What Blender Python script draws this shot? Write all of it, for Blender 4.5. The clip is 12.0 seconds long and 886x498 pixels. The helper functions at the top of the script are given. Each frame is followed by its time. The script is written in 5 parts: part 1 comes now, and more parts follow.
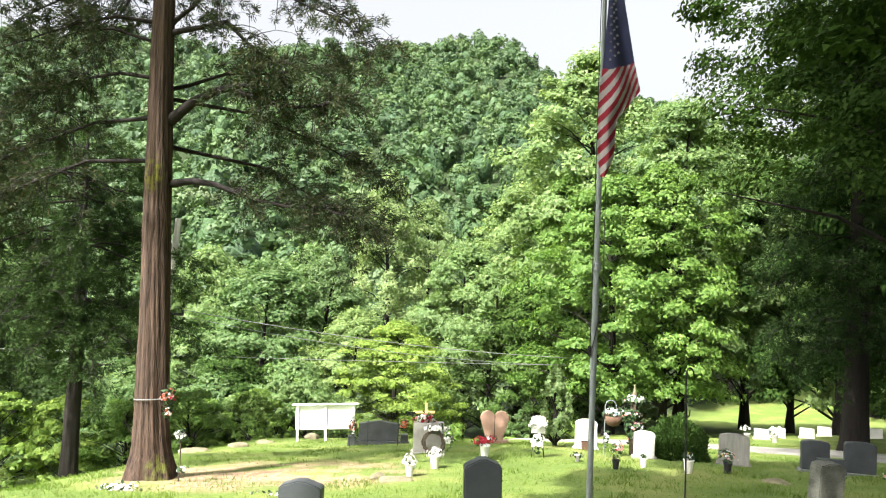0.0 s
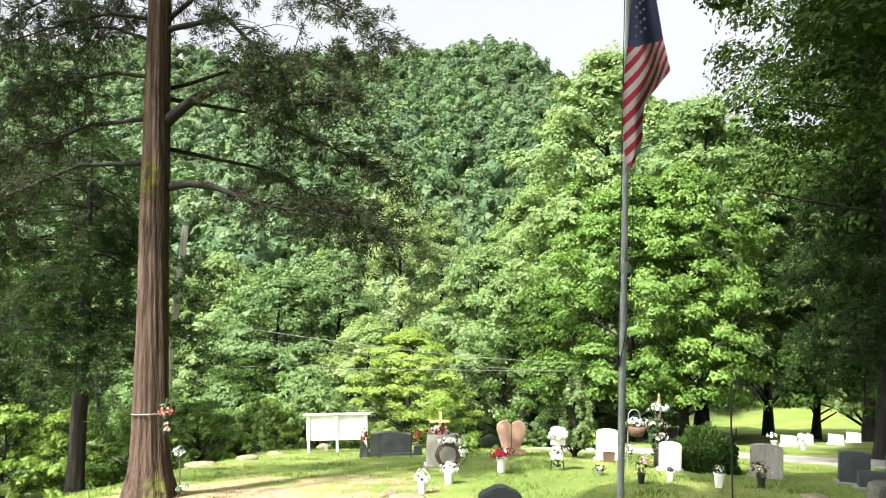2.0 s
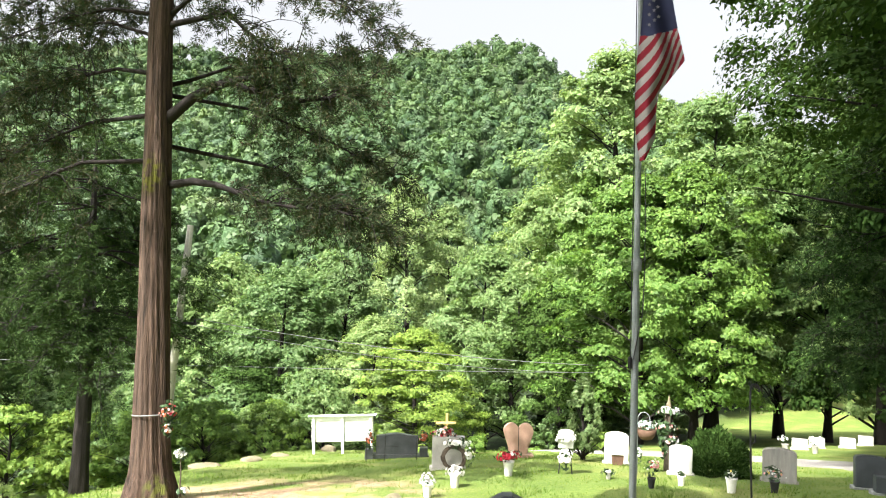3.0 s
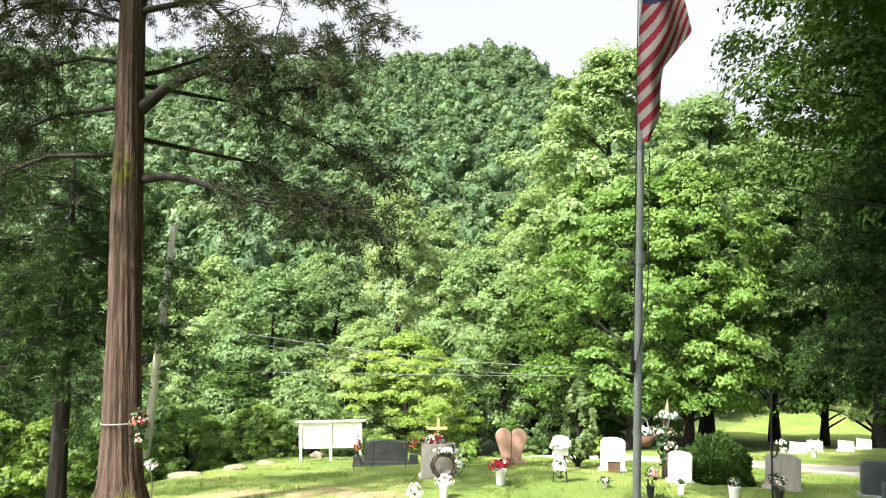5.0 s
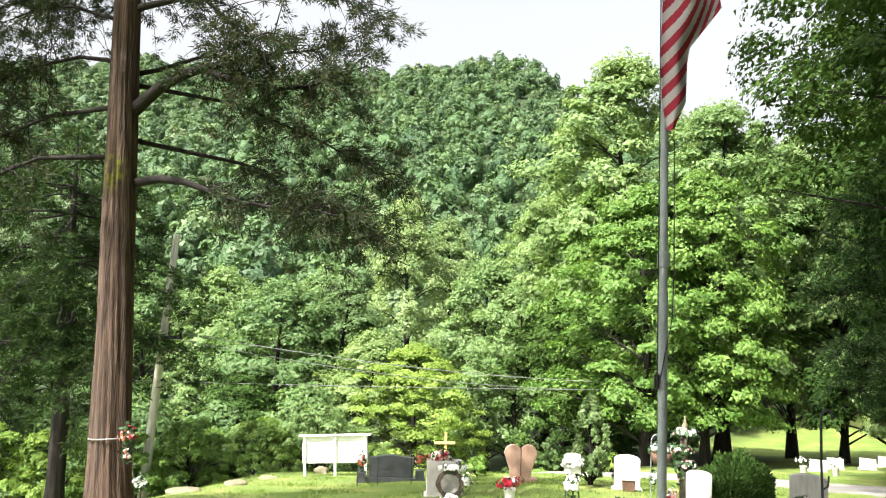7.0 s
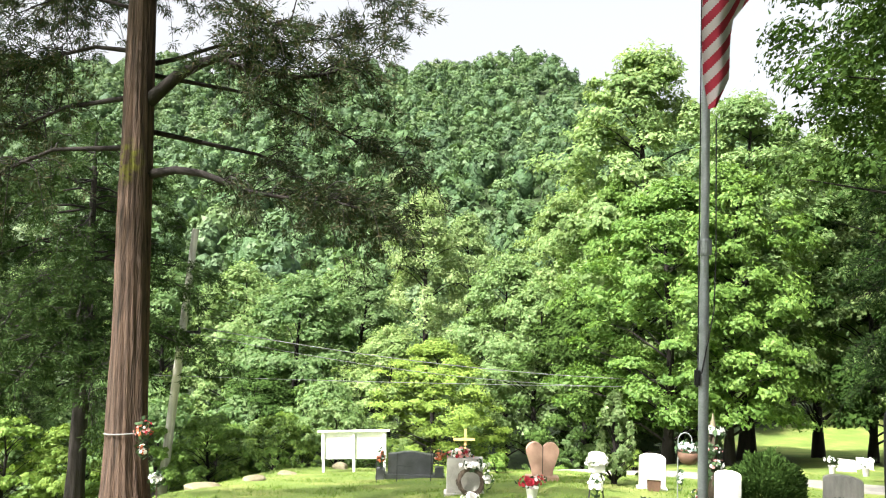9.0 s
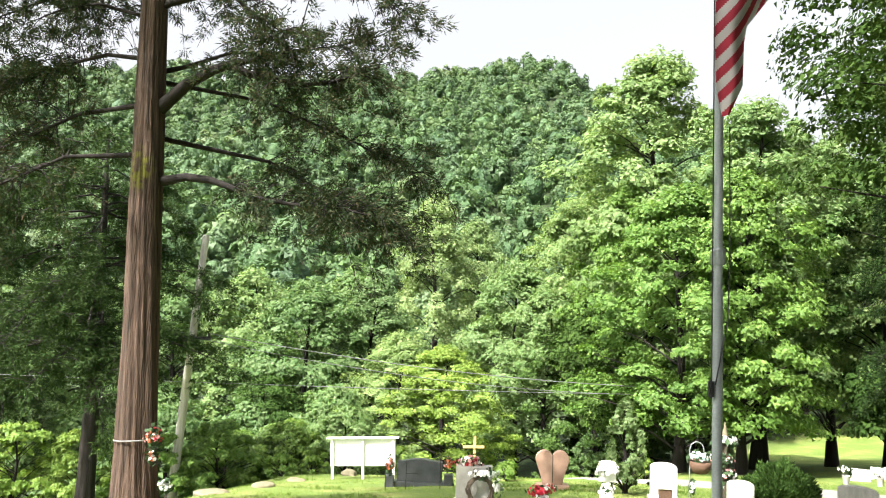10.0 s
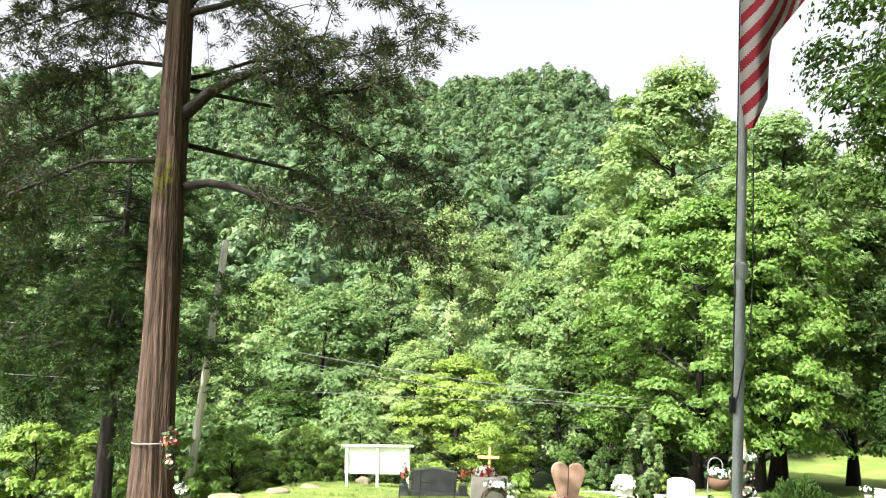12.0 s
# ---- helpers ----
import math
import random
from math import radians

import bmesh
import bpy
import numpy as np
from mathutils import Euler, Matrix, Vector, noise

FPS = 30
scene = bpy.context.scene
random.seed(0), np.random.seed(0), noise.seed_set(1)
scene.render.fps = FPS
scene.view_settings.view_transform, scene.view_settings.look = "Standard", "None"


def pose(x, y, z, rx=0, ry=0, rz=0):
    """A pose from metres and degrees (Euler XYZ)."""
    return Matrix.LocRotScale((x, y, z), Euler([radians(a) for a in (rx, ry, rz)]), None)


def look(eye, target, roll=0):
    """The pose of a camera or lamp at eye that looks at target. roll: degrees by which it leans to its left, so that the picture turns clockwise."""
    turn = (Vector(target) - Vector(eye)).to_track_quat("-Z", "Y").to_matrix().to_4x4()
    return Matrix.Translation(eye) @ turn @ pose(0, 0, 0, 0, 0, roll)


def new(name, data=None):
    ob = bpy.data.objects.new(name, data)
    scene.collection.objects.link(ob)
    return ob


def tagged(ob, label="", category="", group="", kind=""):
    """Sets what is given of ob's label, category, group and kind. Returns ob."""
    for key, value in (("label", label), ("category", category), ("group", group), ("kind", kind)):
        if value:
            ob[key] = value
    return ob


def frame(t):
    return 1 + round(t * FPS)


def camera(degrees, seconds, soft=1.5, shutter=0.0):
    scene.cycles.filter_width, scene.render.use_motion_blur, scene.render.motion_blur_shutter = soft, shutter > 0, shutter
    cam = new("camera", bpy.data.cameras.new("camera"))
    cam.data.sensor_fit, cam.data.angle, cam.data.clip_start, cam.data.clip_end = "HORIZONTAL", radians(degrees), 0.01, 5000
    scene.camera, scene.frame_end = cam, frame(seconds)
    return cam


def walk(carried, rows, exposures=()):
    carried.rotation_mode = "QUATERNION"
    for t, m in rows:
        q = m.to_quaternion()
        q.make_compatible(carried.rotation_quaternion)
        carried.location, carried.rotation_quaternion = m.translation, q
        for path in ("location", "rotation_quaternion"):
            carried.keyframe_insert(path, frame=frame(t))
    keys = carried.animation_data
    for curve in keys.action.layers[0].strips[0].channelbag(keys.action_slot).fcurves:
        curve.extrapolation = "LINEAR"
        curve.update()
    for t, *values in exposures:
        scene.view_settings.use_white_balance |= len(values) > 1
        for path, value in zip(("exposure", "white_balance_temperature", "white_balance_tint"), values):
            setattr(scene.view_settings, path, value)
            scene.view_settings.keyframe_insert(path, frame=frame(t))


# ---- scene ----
cam = camera(65.2, 12.0, soft=1.1)
PATH = [
    (0, (-0.521, 1.708, 1.556), (-0.513, 3.707, 1.618), 2.2),
    (0.5, (-0.559, 1.926, 1.546), (-0.554, 3.925, 1.611), 1.7),
    (1, (-0.584, 2.055, 1.552), (-0.584, 4.054, 1.614), 1.7),
    (1.5, (-0.543, 2.292, 1.523), (-0.555, 4.291, 1.595), 1.7),
    (2, (-0.476, 2.475, 1.529), (-0.508, 4.474, 1.606), 1.5),
    (2.5, (-0.476, 2.582, 1.514), (-0.53, 4.579, 1.592), 1.5),
    (4.5, (-0.367, 3.29, 1.471), (-0.406, 5.288, 1.554), 2.0),
    (5, (-0.381, 3.406, 1.426), (-0.413, 5.404, 1.516), 1.4),
    (5.5, (-0.446, 3.553, 1.414), (-0.465, 5.55, 1.523), 1.0),
    (6, (-0.435, 3.688, 1.396), (-0.446, 5.685, 1.507), 0.9),
    (6.5, (-0.35, 3.882, 1.39), (-0.38, 5.878, 1.511), 1.4),
    (7, (-0.315, 4.032, 1.364), (-0.377, 6.028, 1.488), 1.6),
    (7.5, (-0.415, 4.206, 1.308), (-0.503, 6.201, 1.417), 2.1),
    (9.5, (-0.361, 4.372, 1.328), (-0.487, 6.364, 1.443), 1.6),
    (10, (-0.377, 4.393, 1.339), (-0.519, 6.384, 1.467), 1.8),
    (10.5, (-0.388, 4.394, 1.335), (-0.544, 6.383, 1.474), 1.9),
    (11, (-0.394, 4.379, 1.335), (-0.565, 6.366, 1.483), 2.1),
    (11.5, (-0.399, 4.386, 1.333), (-0.582, 6.372, 1.483), 2.4),
    (12, (-0.393, 4.393, 1.346), (-0.586, 6.378, 1.497), 2.8),
]
walk(cam, [(t, look(eye, target, roll)) for t, eye, target, roll in PATH], [(0, 1.64), (12, 1.7)])

# ---------------------------------------------------------------- light
SUN_DIR = Vector((0.55, 0.6, -1.0)).normalized()
world = bpy.data.worlds.new("sky")
scene.world = world
world.use_nodes = True
wn = world.node_tree.nodes
sky = wn.new("ShaderNodeTexSky")
sky.sky_type = "NISHITA"
sky.sun_disc = False
sky.sun_elevation = math.asin(-SUN_DIR.z)
sky.sun_rotation = math.atan2(-SUN_DIR.x, -SUN_DIR.y)
sky.air_density, sky.dust_density, sky.ozone_density = 1.0, 10.0, 0.6
wn["Background"].inputs["Strength"].default_value = 0.095
haze = wn.new("ShaderNodeHueSaturation")  # thin summer haze
haze.inputs["Saturation"].default_value, haze.inputs["Value"].default_value = 0.2, 1.5
world.node_tree.links.new(sky.outputs[0], haze.inputs["Color"])
world.node_tree.links.new(haze.outputs[0], wn["Background"].inputs[0])
lamp = bpy.data.lights.new("sun", "SUN")
lamp.energy, lamp.angle, lamp.color = 5.0, radians(0.6), (1.0, 0.95, 0.86)
sun = new("sun", lamp)
sun.matrix_world = look((0, 0, 60), Vector((0, 0, 60)) + SUN_DIR)


# ---------------------------------------------------------------- materials
def material(name, rough=0.8, metal=0.0):
    m = bpy.data.materials.new(name)
    m.use_nodes = True
    b = m.node_tree.nodes["Principled BSDF"]
    b.inputs["Roughness"].default_value = rough
    b.inputs["Metallic"].default_value = metal
    b.inputs["Specular IOR Level"].default_value = 0.3
    return m, m.node_tree.nodes, m.node_tree.links, b


def noise_node(n, l, scale, detail=4.0, stretch=None):
    co = n.new("ShaderNodeTexCoord")
    t = n.new("ShaderNodeTexNoise")
    t.inputs["Scale"].default_value = scale
    t.inputs["Detail"].default_value = detail
    if stretch:
        mp = n.new("ShaderNodeMapping")
        mp.inputs["Scale"].default_value = stretch
        l.new(co.outputs["Object"], mp.inputs[0])
        l.new(mp.outputs[0], t.inputs["Vector"])
    else:
        l.new(co.outputs["Object"], t.inputs["Vector"])
    return t.outputs["Fac"]


def ramp(n, l, fac, stops):
    r = n.new("ShaderNodeValToRGB")
    e = r.color_ramp.elements
    while len(e) < len(stops):
        e.new(0.5)
    for el, (p, c) in zip(e, stops):
        el.position, el.color = p, (*c, 1)
    l.new(fac, r.inputs[0])
    return r.outputs[0]


def mix(n, l, fac, a, b, mode="MIX"):
    x = n.new("ShaderNodeMix")
    x.data_type, x.blend_type = "RGBA", mode
    for socket, value in ((x.inputs[0], fac), (x.inputs[6], a), (x.inputs[7], b)):
        if isinstance(value, (int, float)):
            socket.default_value = value
        elif isinstance(value, tuple):
            socket.default_value = (*value, 1)
        else:
            l.new(value, socket)
    return x.outputs[2]


def bump(n, l, b, fac, strength, distance):
    x = n.new("ShaderNodeBump")
    x.inputs["Strength"].default_value, x.inputs["Distance"].default_value = strength, distance
    l.new(fac, x.inputs["Height"])
    l.new(x.outputs[0], b.inputs["Normal"])


def surface(name, dark, light, scale, rough=0.8, grain=60.0, relief=0.004, metal=0.0, stretch=None):
    """Two scales of noise between two colours, with a fine relief."""
    m, n, l, b = material(name, rough, metal)
    big, fine = noise_node(n, l, scale, 5, stretch), noise_node(n, l, grain, 3, stretch)
    mean = tuple((p + q) / 2 for p, q in zip(dark, light))
    c = ramp(n, l, big, [(0.35, dark), (0.65, light)])
    g = ramp(n, l, fine, [(0.3, dark), (0.5, mean), (0.7, light)])
    l.new(mix(n, l, 0.45, c, g), b.inputs["Base Color"])
    bump(n, l, b, fine, 0.5, relief)
    return m


def leafy(name, colours, glow=0.35, rough=0.55, wide=0.25, relief=0.0, sheen=0.25, crowns=()):
    """Foliage: colour by leaf and by broad patches, with light coming through the blades."""
    m, n, l, b = material(name, rough)
    b.inputs["Specular IOR Level"].default_value = sheen
    geo = n.new("ShaderNodeNewGeometry")
    info = n.new("ShaderNodeObjectInfo")
    c = ramp(n, l, geo.outputs["Random Per Island"], [(i / max(1, len(colours) - 1), k) for i, k in enumerate(colours)])
    patch = noise_node(n, l, wide, 3)
    dark = tuple(v * 0.8 for v in colours[0])
    c = mix(n, l, ramp(n, l, patch, [(0.4, (0.0, 0.0, 0.0)), (0.65, (0.4, 0.4, 0.4))]), c, dark)
    if crowns:  # each crown of a forest has a tone of its own
        tone = n.new("ShaderNodeAttribute")
        tone.attribute_name = "tone"
        c = mix(n, l, 0.72, c, ramp(n, l, tone.outputs["Fac"], [(i / (len(crowns) - 1), k) for i, k in enumerate(crowns)]))
    hsv = n.new("ShaderNodeHueSaturation")
    span = n.new("ShaderNodeMapRange")
    span.inputs[3].default_value, span.inputs[4].default_value = 0.78, 1.25
    l.new(info.outputs["Random"], span.inputs[0])
    l.new(span.outputs[0], hsv.inputs["Value"])
    hue = n.new("ShaderNodeMapRange")
    hue.inputs[3].default_value, hue.inputs[4].default_value = 0.515, 0.485
    l.new(info.outputs["Random"], hue.inputs[0])
    l.new(hue.outputs[0], hsv.inputs["Hue"])
    l.new(c, hsv.inputs["Color"])
    l.new(hsv.outputs[0], b.inputs["Base Color"])
    if relief:
        grain = noise_node(n, l, 1.1, 6)
        bump(n, l, b, grain, 1.0, relief)
    tr = n.new("ShaderNodeBsdfTranslucent")
    l.new(mix(n, l, 1.0, hsv.outputs[0], (1.15, 1.12, 0.7), "MULTIPLY"), tr.inputs[0])
    ms = n.new("ShaderNodeMixShader")
    ms.inputs[0].default_value = glow
    l.new(b.outputs[0], ms.inputs[1])
    l.new(tr.outputs[0], ms.inputs[2])
    l.new(ms.outputs[0], n["Material Output"].inputs[0])
    return m


LEAF_BRIGHT = leafy("maple_leaves", [(0.1, 0.185, 0.035), (0.15, 0.25, 0.05), (0.215, 0.315, 0.07)], 0.45)
LEAF_MID = leafy("woodland_leaves", [(0.09, 0.165, 0.054), (0.148, 0.235, 0.08), (0.22, 0.3, 0.13)], 0.48)
# dark leaves; part of the tone stands for shade on the lane-side trees
LEAF_DARK = leafy("dark_shaded_leaves", [(0.028, 0.056, 0.013), (0.042, 0.08, 0.017), (0.064, 0.108, 0.025)], 0.22, 0.75, sheen=0.06)
LEAF_PALE = leafy("pale_leaves", [(0.1, 0.17, 0.06), (0.15, 0.23, 0.085), (0.23, 0.3, 0.14)], 0.42)
HILL_TONES = [(0.03, 0.07, 0.022), (0.056, 0.11, 0.032), (0.1, 0.162, 0.052)]
HILL_CROWNS = [(0.022, 0.05, 0.024), (0.037, 0.076, 0.03), (0.05, 0.098, 0.034), (0.044, 0.082, 0.044), (0.068, 0.116, 0.04), (0.1, 0.135, 0.068)]
LEAF_HILL = leafy("hill_leaves", HILL_TONES, 0.25, wide=0.06, crowns=HILL_CROWNS)
DOME_HILL = leafy("hill_canopy", HILL_TONES, 0.1, wide=0.3, relief=0.9, crowns=HILL_CROWNS)
NEEDLES = leafy("cedar_foliage", [(0.02, 0.035, 0.014), (0.033, 0.052, 0.02), (0.05, 0.064, 0.028), (0.078, 0.06, 0.036)], 0.2, 0.7, 0.5, sheen=0.1)
NEEDLES_DARK = leafy("dark_cedar_foliage", [(0.018, 0.038, 0.01), (0.028, 0.054, 0.014), (0.046, 0.07, 0.02)], 0.15, 0.8, 0.5, sheen=0.08)
GRASS = leafy("grass_blades", [(0.07, 0.15, 0.02), (0.11, 0.19, 0.03), (0.18, 0.23, 0.055)], 0.5, 0.6, 0.4)
BARK = surface("cedar_bark", (0.006, 0.0045, 0.0035), (0.1, 0.064, 0.047), 1.9, 0.95, 6.0, 0.09, stretch=(7, 7, 0.3))


def add_moss(m, place, reach, tone):
    """A yellow-green lichen patch on the bark, round a place."""
    n, l = m.node_tree.nodes, m.node_tree.links
    b = n["Principled BSDF"]
    before = b.inputs["Base Color"].links[0].from_socket
    co, mp, grad = n.new("ShaderNodeTexCoord"), n.new("ShaderNodeMapping"), n.new("ShaderNodeTexGradient")
    grad.gradient_type = "SPHERICAL"
    mp.inputs["Location"].default_value = tuple(-p / r for p, r in zip(place, reach))
    mp.inputs["Scale"].default_value = tuple(1 / r for r in reach)
    l.new(co.outputs["Object"], mp.inputs[0])
    l.new(mp.outputs[0], grad.inputs[0])
    patchy = mix(n, l, 1.0, ramp(n, l, grad.outputs["Fac"], [(0.1, (0, 0, 0)), (0.55, (1, 1, 1))]), ramp(n, l, noise_node(n, l, 9.0, 5), [(0.42, (0, 0, 0)), (0.6, (1, 1, 1))]), "MULTIPLY")
    l.new(mix(n, l, patchy, before, tone), b.inputs["Base Color"])


add_moss(BARK, (-0.3, 0.0, 6.0), (0.32, 0.5, 0.5), (0.1, 0.1, 0.014))
add_moss(BARK, (0.25, -0.35, 0.25), (0.3, 0.3, 0.4), (0.09, 0.1, 0.02))
# near-black bark: the shade on trunks and limbs is in its tone
BARK_DARK_SHADED = surface("dark_shaded_bark", (0.005, 0.0042, 0.0038), (0.02, 0.016, 0.014), 1.5, 0.95, 12.0, 0.03, stretch=(4, 4, 0.5))
GRANITE = surface("grey_granite", (0.032, 0.037, 0.042), (0.075, 0.083, 0.09), 3.0, 0.45, 160.0, 0.001)
GRANITE_ROUGH = surface("rock_pitched_granite", (0.14, 0.15, 0.15), (0.32, 0.33, 0.33), 9.0, 0.9, 60.0, 0.01)
# grey-green granite, its dark tone including the shade on the stone
GRANITE_SHADED = surface("shaded_dark_granite", (0.05, 0.055, 0.045), (0.17, 0.17, 0.145), 6.0, 0.9, 50.0, 0.006)
GRANITE_BLACK = surface("dark_granite", (0.03, 0.033, 0.037), (0.085, 0.09, 0.096), 3.0, 0.3, 200.0, 0.0006)
MARBLE = surface("white_marble", (0.56, 0.55, 0.52), (0.78, 0.77, 0.74), 3.0, 0.6, 40.0, 0.002)
GREY_STONE = surface("weathered_grey_stone", (0.25, 0.24, 0.22), (0.42, 0.41, 0.38), 4.0, 0.85, 50.0, 0.004)
# grey stone darkened to stand for shade on the headstone by the bush
STONE_SHADED = surface("shaded_grey_stone", (0.13, 0.128, 0.115), (0.27, 0.26, 0.235), 3.0, 0.85, 50.0, 0.004, stretch=(3, 3, 0.6))
# marble dimmed to carry the shade on the arched headstone
MARBLE_SHADED = surface("shaded_marble", (0.4, 0.4, 0.37), (0.55, 0.54, 0.51), 4.0, 0.7, 40.0, 0.002)
PINK_GRANITE = surface("rose_granite", (0.29, 0.18, 0.135), (0.43, 0.28, 0.215), 5.0, 0.5, 140.0, 0.001)
PAINT_WHITE = surface("white_painted_board", (0.72, 0.73, 0.74), (0.84, 0.84, 0.84), 1.0, 0.6, 20.0, 0.001)
WOOD_PALE = surface("pale_cut_timber", (0.42, 0.28, 0.1), (0.58, 0.4, 0.17), 3.0, 0.7, 30.0, 0.002, stretch=(6, 6, 0.6))
WOOD_GREY = surface("weathered_pole_wood", (0.3, 0.29, 0.26), (0.56, 0.54, 0.5), 2.0, 0.9, 20.0, 0.01, stretch=(6, 6, 0.4))
STEEL = surface("galvanised_steel", (0.16, 0.18, 0.18), (0.27, 0.29, 0.29), 4.0, 0.55, 80.0, 0.0004, 0.3)
IRON = surface("black_iron", (0.012, 0.012, 0.013), (0.03, 0.03, 0.032), 8.0, 0.6, 90.0, 0.001)
# pale gravel dimmed evenly to carry the shade on the lane's right
GRAVEL = surface("shade_dimmed_gravel", (0.14, 0.135, 0.125), (0.27, 0.26, 0.245), 0.8, 0.95, 25.0, 0.02)
ROCK = surface("lichened_rock", (0.11, 0.1, 0.06), (0.24, 0.21, 0.14), 3.0, 0.9, 20.0, 0.02)
PETAL_RED = surface("red_silk_petals", (0.3, 0.008, 0.025), (0.52, 0.03, 0.06), 14.0, 0.6, 60.0, 0.002)
PETAL_WHITE = surface("white_silk_petals", (0.66, 0.65, 0.64), (0.82, 0.81, 0.8), 14.0, 0.6, 60.0, 0.002)
PETAL_PINK = surface("pink_silk_petals", (0.55, 0.2, 0.22), (0.74, 0.42, 0.4), 14.0, 0.6, 60.0, 0.002)
PETAL_ORANGE = surface("rust_orange_petals", (0.32, 0.07, 0.03), (0.55, 0.18, 0.08), 14.0, 0.6, 60.0, 0.002)
PETAL_TEAL = surface("pale_teal_petals", (0.3, 0.5, 0.46), (0.5, 0.68, 0.64), 14.0, 0.6, 60.0, 0.002)
PETAL_YELLOW = surface("yellow_petals", (0.6, 0.42, 0.06), (0.75, 0.58, 0.15), 14.0, 0.6, 60.0, 0.002)
STEM = surface("green_stems", (0.02, 0.045, 0.018), (0.045, 0.085, 0.03), 10.0, 0.7, 60.0, 0.002)
TWIG = surface("brown_twigs", (0.04, 0.03, 0.022), (0.11, 0.085, 0.065), 10.0, 0.9, 60.0, 0.003)
POT_BROWN = surface("terracotta_pot", (0.07, 0.04, 0.027), (0.13, 0.075, 0.05), 6.0, 0.8, 50.0, 0.002)
# red and white are darkened to carry the shade on the flag
FLAG_RED_SHADED = surface("shaded_red_flag_cloth", (0.17, 0.008, 0.02), (0.25, 0.014, 0.03), 6.0, 0.85, 400.0, 0.0003)
FLAG_WHITE_SHADED = surface("shaded_white_flag_cloth", (0.25, 0.23, 0.235), (0.34, 0.32, 0.32), 6.0, 0.85, 400.0, 0.0003)
FLAG_BLUE = surface("navy_flag_cloth", (0.014, 0.016, 0.05), (0.03, 0.034, 0.085), 6.0, 0.85, 400.0, 0.0003)
WIRE = surface("dull_cable", (0.12, 0.125, 0.125), (0.24, 0.245, 0.25), 4.0, 0.6, 60.0, 0.0005)


# ---------------------------------------------------------------- terrain
def step(a, b, x):
    t = np.clip((np.asarray(x, float) - a) / (b - a), 0, 1)
    return t * t * (3 - 2 * t)


def terrain(x, y):
    """Height of the ground: a grave field falling away from the camera, a wooded hollow, and the long hill behind."""
    x, y = np.asarray(x, float), np.asarray(y, float)
    z = 0.35 - 0.19 * y + 0.03 * x + 0.34 * np.exp(-(((x - 2) / 6) ** 2) - ((y - 21.5) / 5) ** 2)
    z = z - 1.6 * step(-7.2, -13.5, x) * step(5, 20, y) - 0.05 * np.clip(-13.5 - x, 0, 40)
    z = z - 1.6 * step(31.5, 38.0, y) * (1 - step(3, 9, x))
    z = np.where(y < -4, 0.35 + 0.19 * 4 - 0.06 * (y + 4) + 0.03 * x, z)
    floor = -11.5 + 0.02 * np.clip(x, -60, 60)
    z = np.maximum(z, floor - 0.6)
    ridge = 134 + 4 * np.sin(x / 37.0 + 1.4) + 3 * np.sin(x / 17.0) - 0.24 * np.clip(x - 34, 0, 400) - 8 * step(30, 62, x)
    s = np.clip((y - 80) / 340.0, 0, 1.0)
    hill = (ridge + 12) * s ** 1.15 - np.clip(y - 420, 0, 2000) * 0.12
    return z + hill + 0.03 * np.sin(x * 1.3 + 0.4 * y) * np.sin(y * 1.1)


def gz(x, y):
    return float(terrain(x, y))


def axis(lo, hi, fine_lo, fine_hi, fine, grow=1.13):
    mid = list(np.arange(fine_lo, fine_hi + 1e-6, fine))
    up, d = [mid[-1]], fine
    while up[-1] < hi:
        d *= grow
        up.append(up[-1] + d)
    down, d = [mid[0]], fine
    while down[-1] > lo:
        d *= grow
        down.append(down[-1] - d)
    return np.array(down[:0:-1] + mid + up[1:])


# ---------------------------------------------------------------- mesh helpers
def fast_mesh(name, verts, quads, mat):
    """A mesh from arrays: verts (n, 3), faces (m, 3 or 4)."""
    verts, quads = np.asarray(verts, np.float32), np.asarray(quads, np.int32)
    me = bpy.data.meshes.new(name)
    k = quads.shape[1]
    me.vertices.add(len(verts))
    me.vertices.foreach_set("co", verts.ravel())
    me.loops.add(quads.size)
    me.loops.foreach_set("vertex_index", quads.ravel())
    me.polygons.add(len(quads))
    me.polygons.foreach_set("loop_start", np.arange(0, quads.size, k, dtype=np.int32))
    me.update(calc_edges=True)
    me.validate()
    me.materials.append(mat)
    return me


def part(name, bm, mat, parent=None, label="", smooth=False):
    """Links a bmesh, or a finished mesh, as one object under a thing."""
    if isinstance(bm, bpy.types.Mesh):
        me = bm
    else:
        me = bpy.data.meshes.new(name)
        bm.normal_update()
        bm.to_mesh(me)
        bm.free()
        me.materials.append(mat)
        if smooth:
            for p in me.polygons:
                p.use_smooth = True
    ob = new(name, me)
    ob.parent = parent
    return tagged(ob, label)


def thing(name, m, label, category, group="", kind=""):
    ob = new(name)
    ob.matrix_world = m
    ob.empty_display_size = 0.1
    return tagged(ob, label, category, group, kind)


def on_ground(x, y, rz=0.0, lift=0.0, rx=0.0, ry=0.0):
    return pose(x, y, gz(x, y) + lift, rx, ry, rz)


def box(bm, cx, cy, cz, sx, sy, sz, bevel=0.0, m=None):
    r = bmesh.ops.create_cube(bm, size=1.0)
    mat4 = Matrix.Translation((cx, cy, cz)) @ Matrix.Diagonal((sx, sy, sz, 1))
    if m is not None:
        mat4 = m @ mat4
    bmesh.ops.transform(bm, matrix=mat4, verts=r["verts"])
    if bevel:
        edges = list({e for v in r["verts"] for e in v.link_edges})
        bmesh.ops.bevel(bm, geom=edges, offset=bevel, segments=2, affect="EDGES")
    return bm


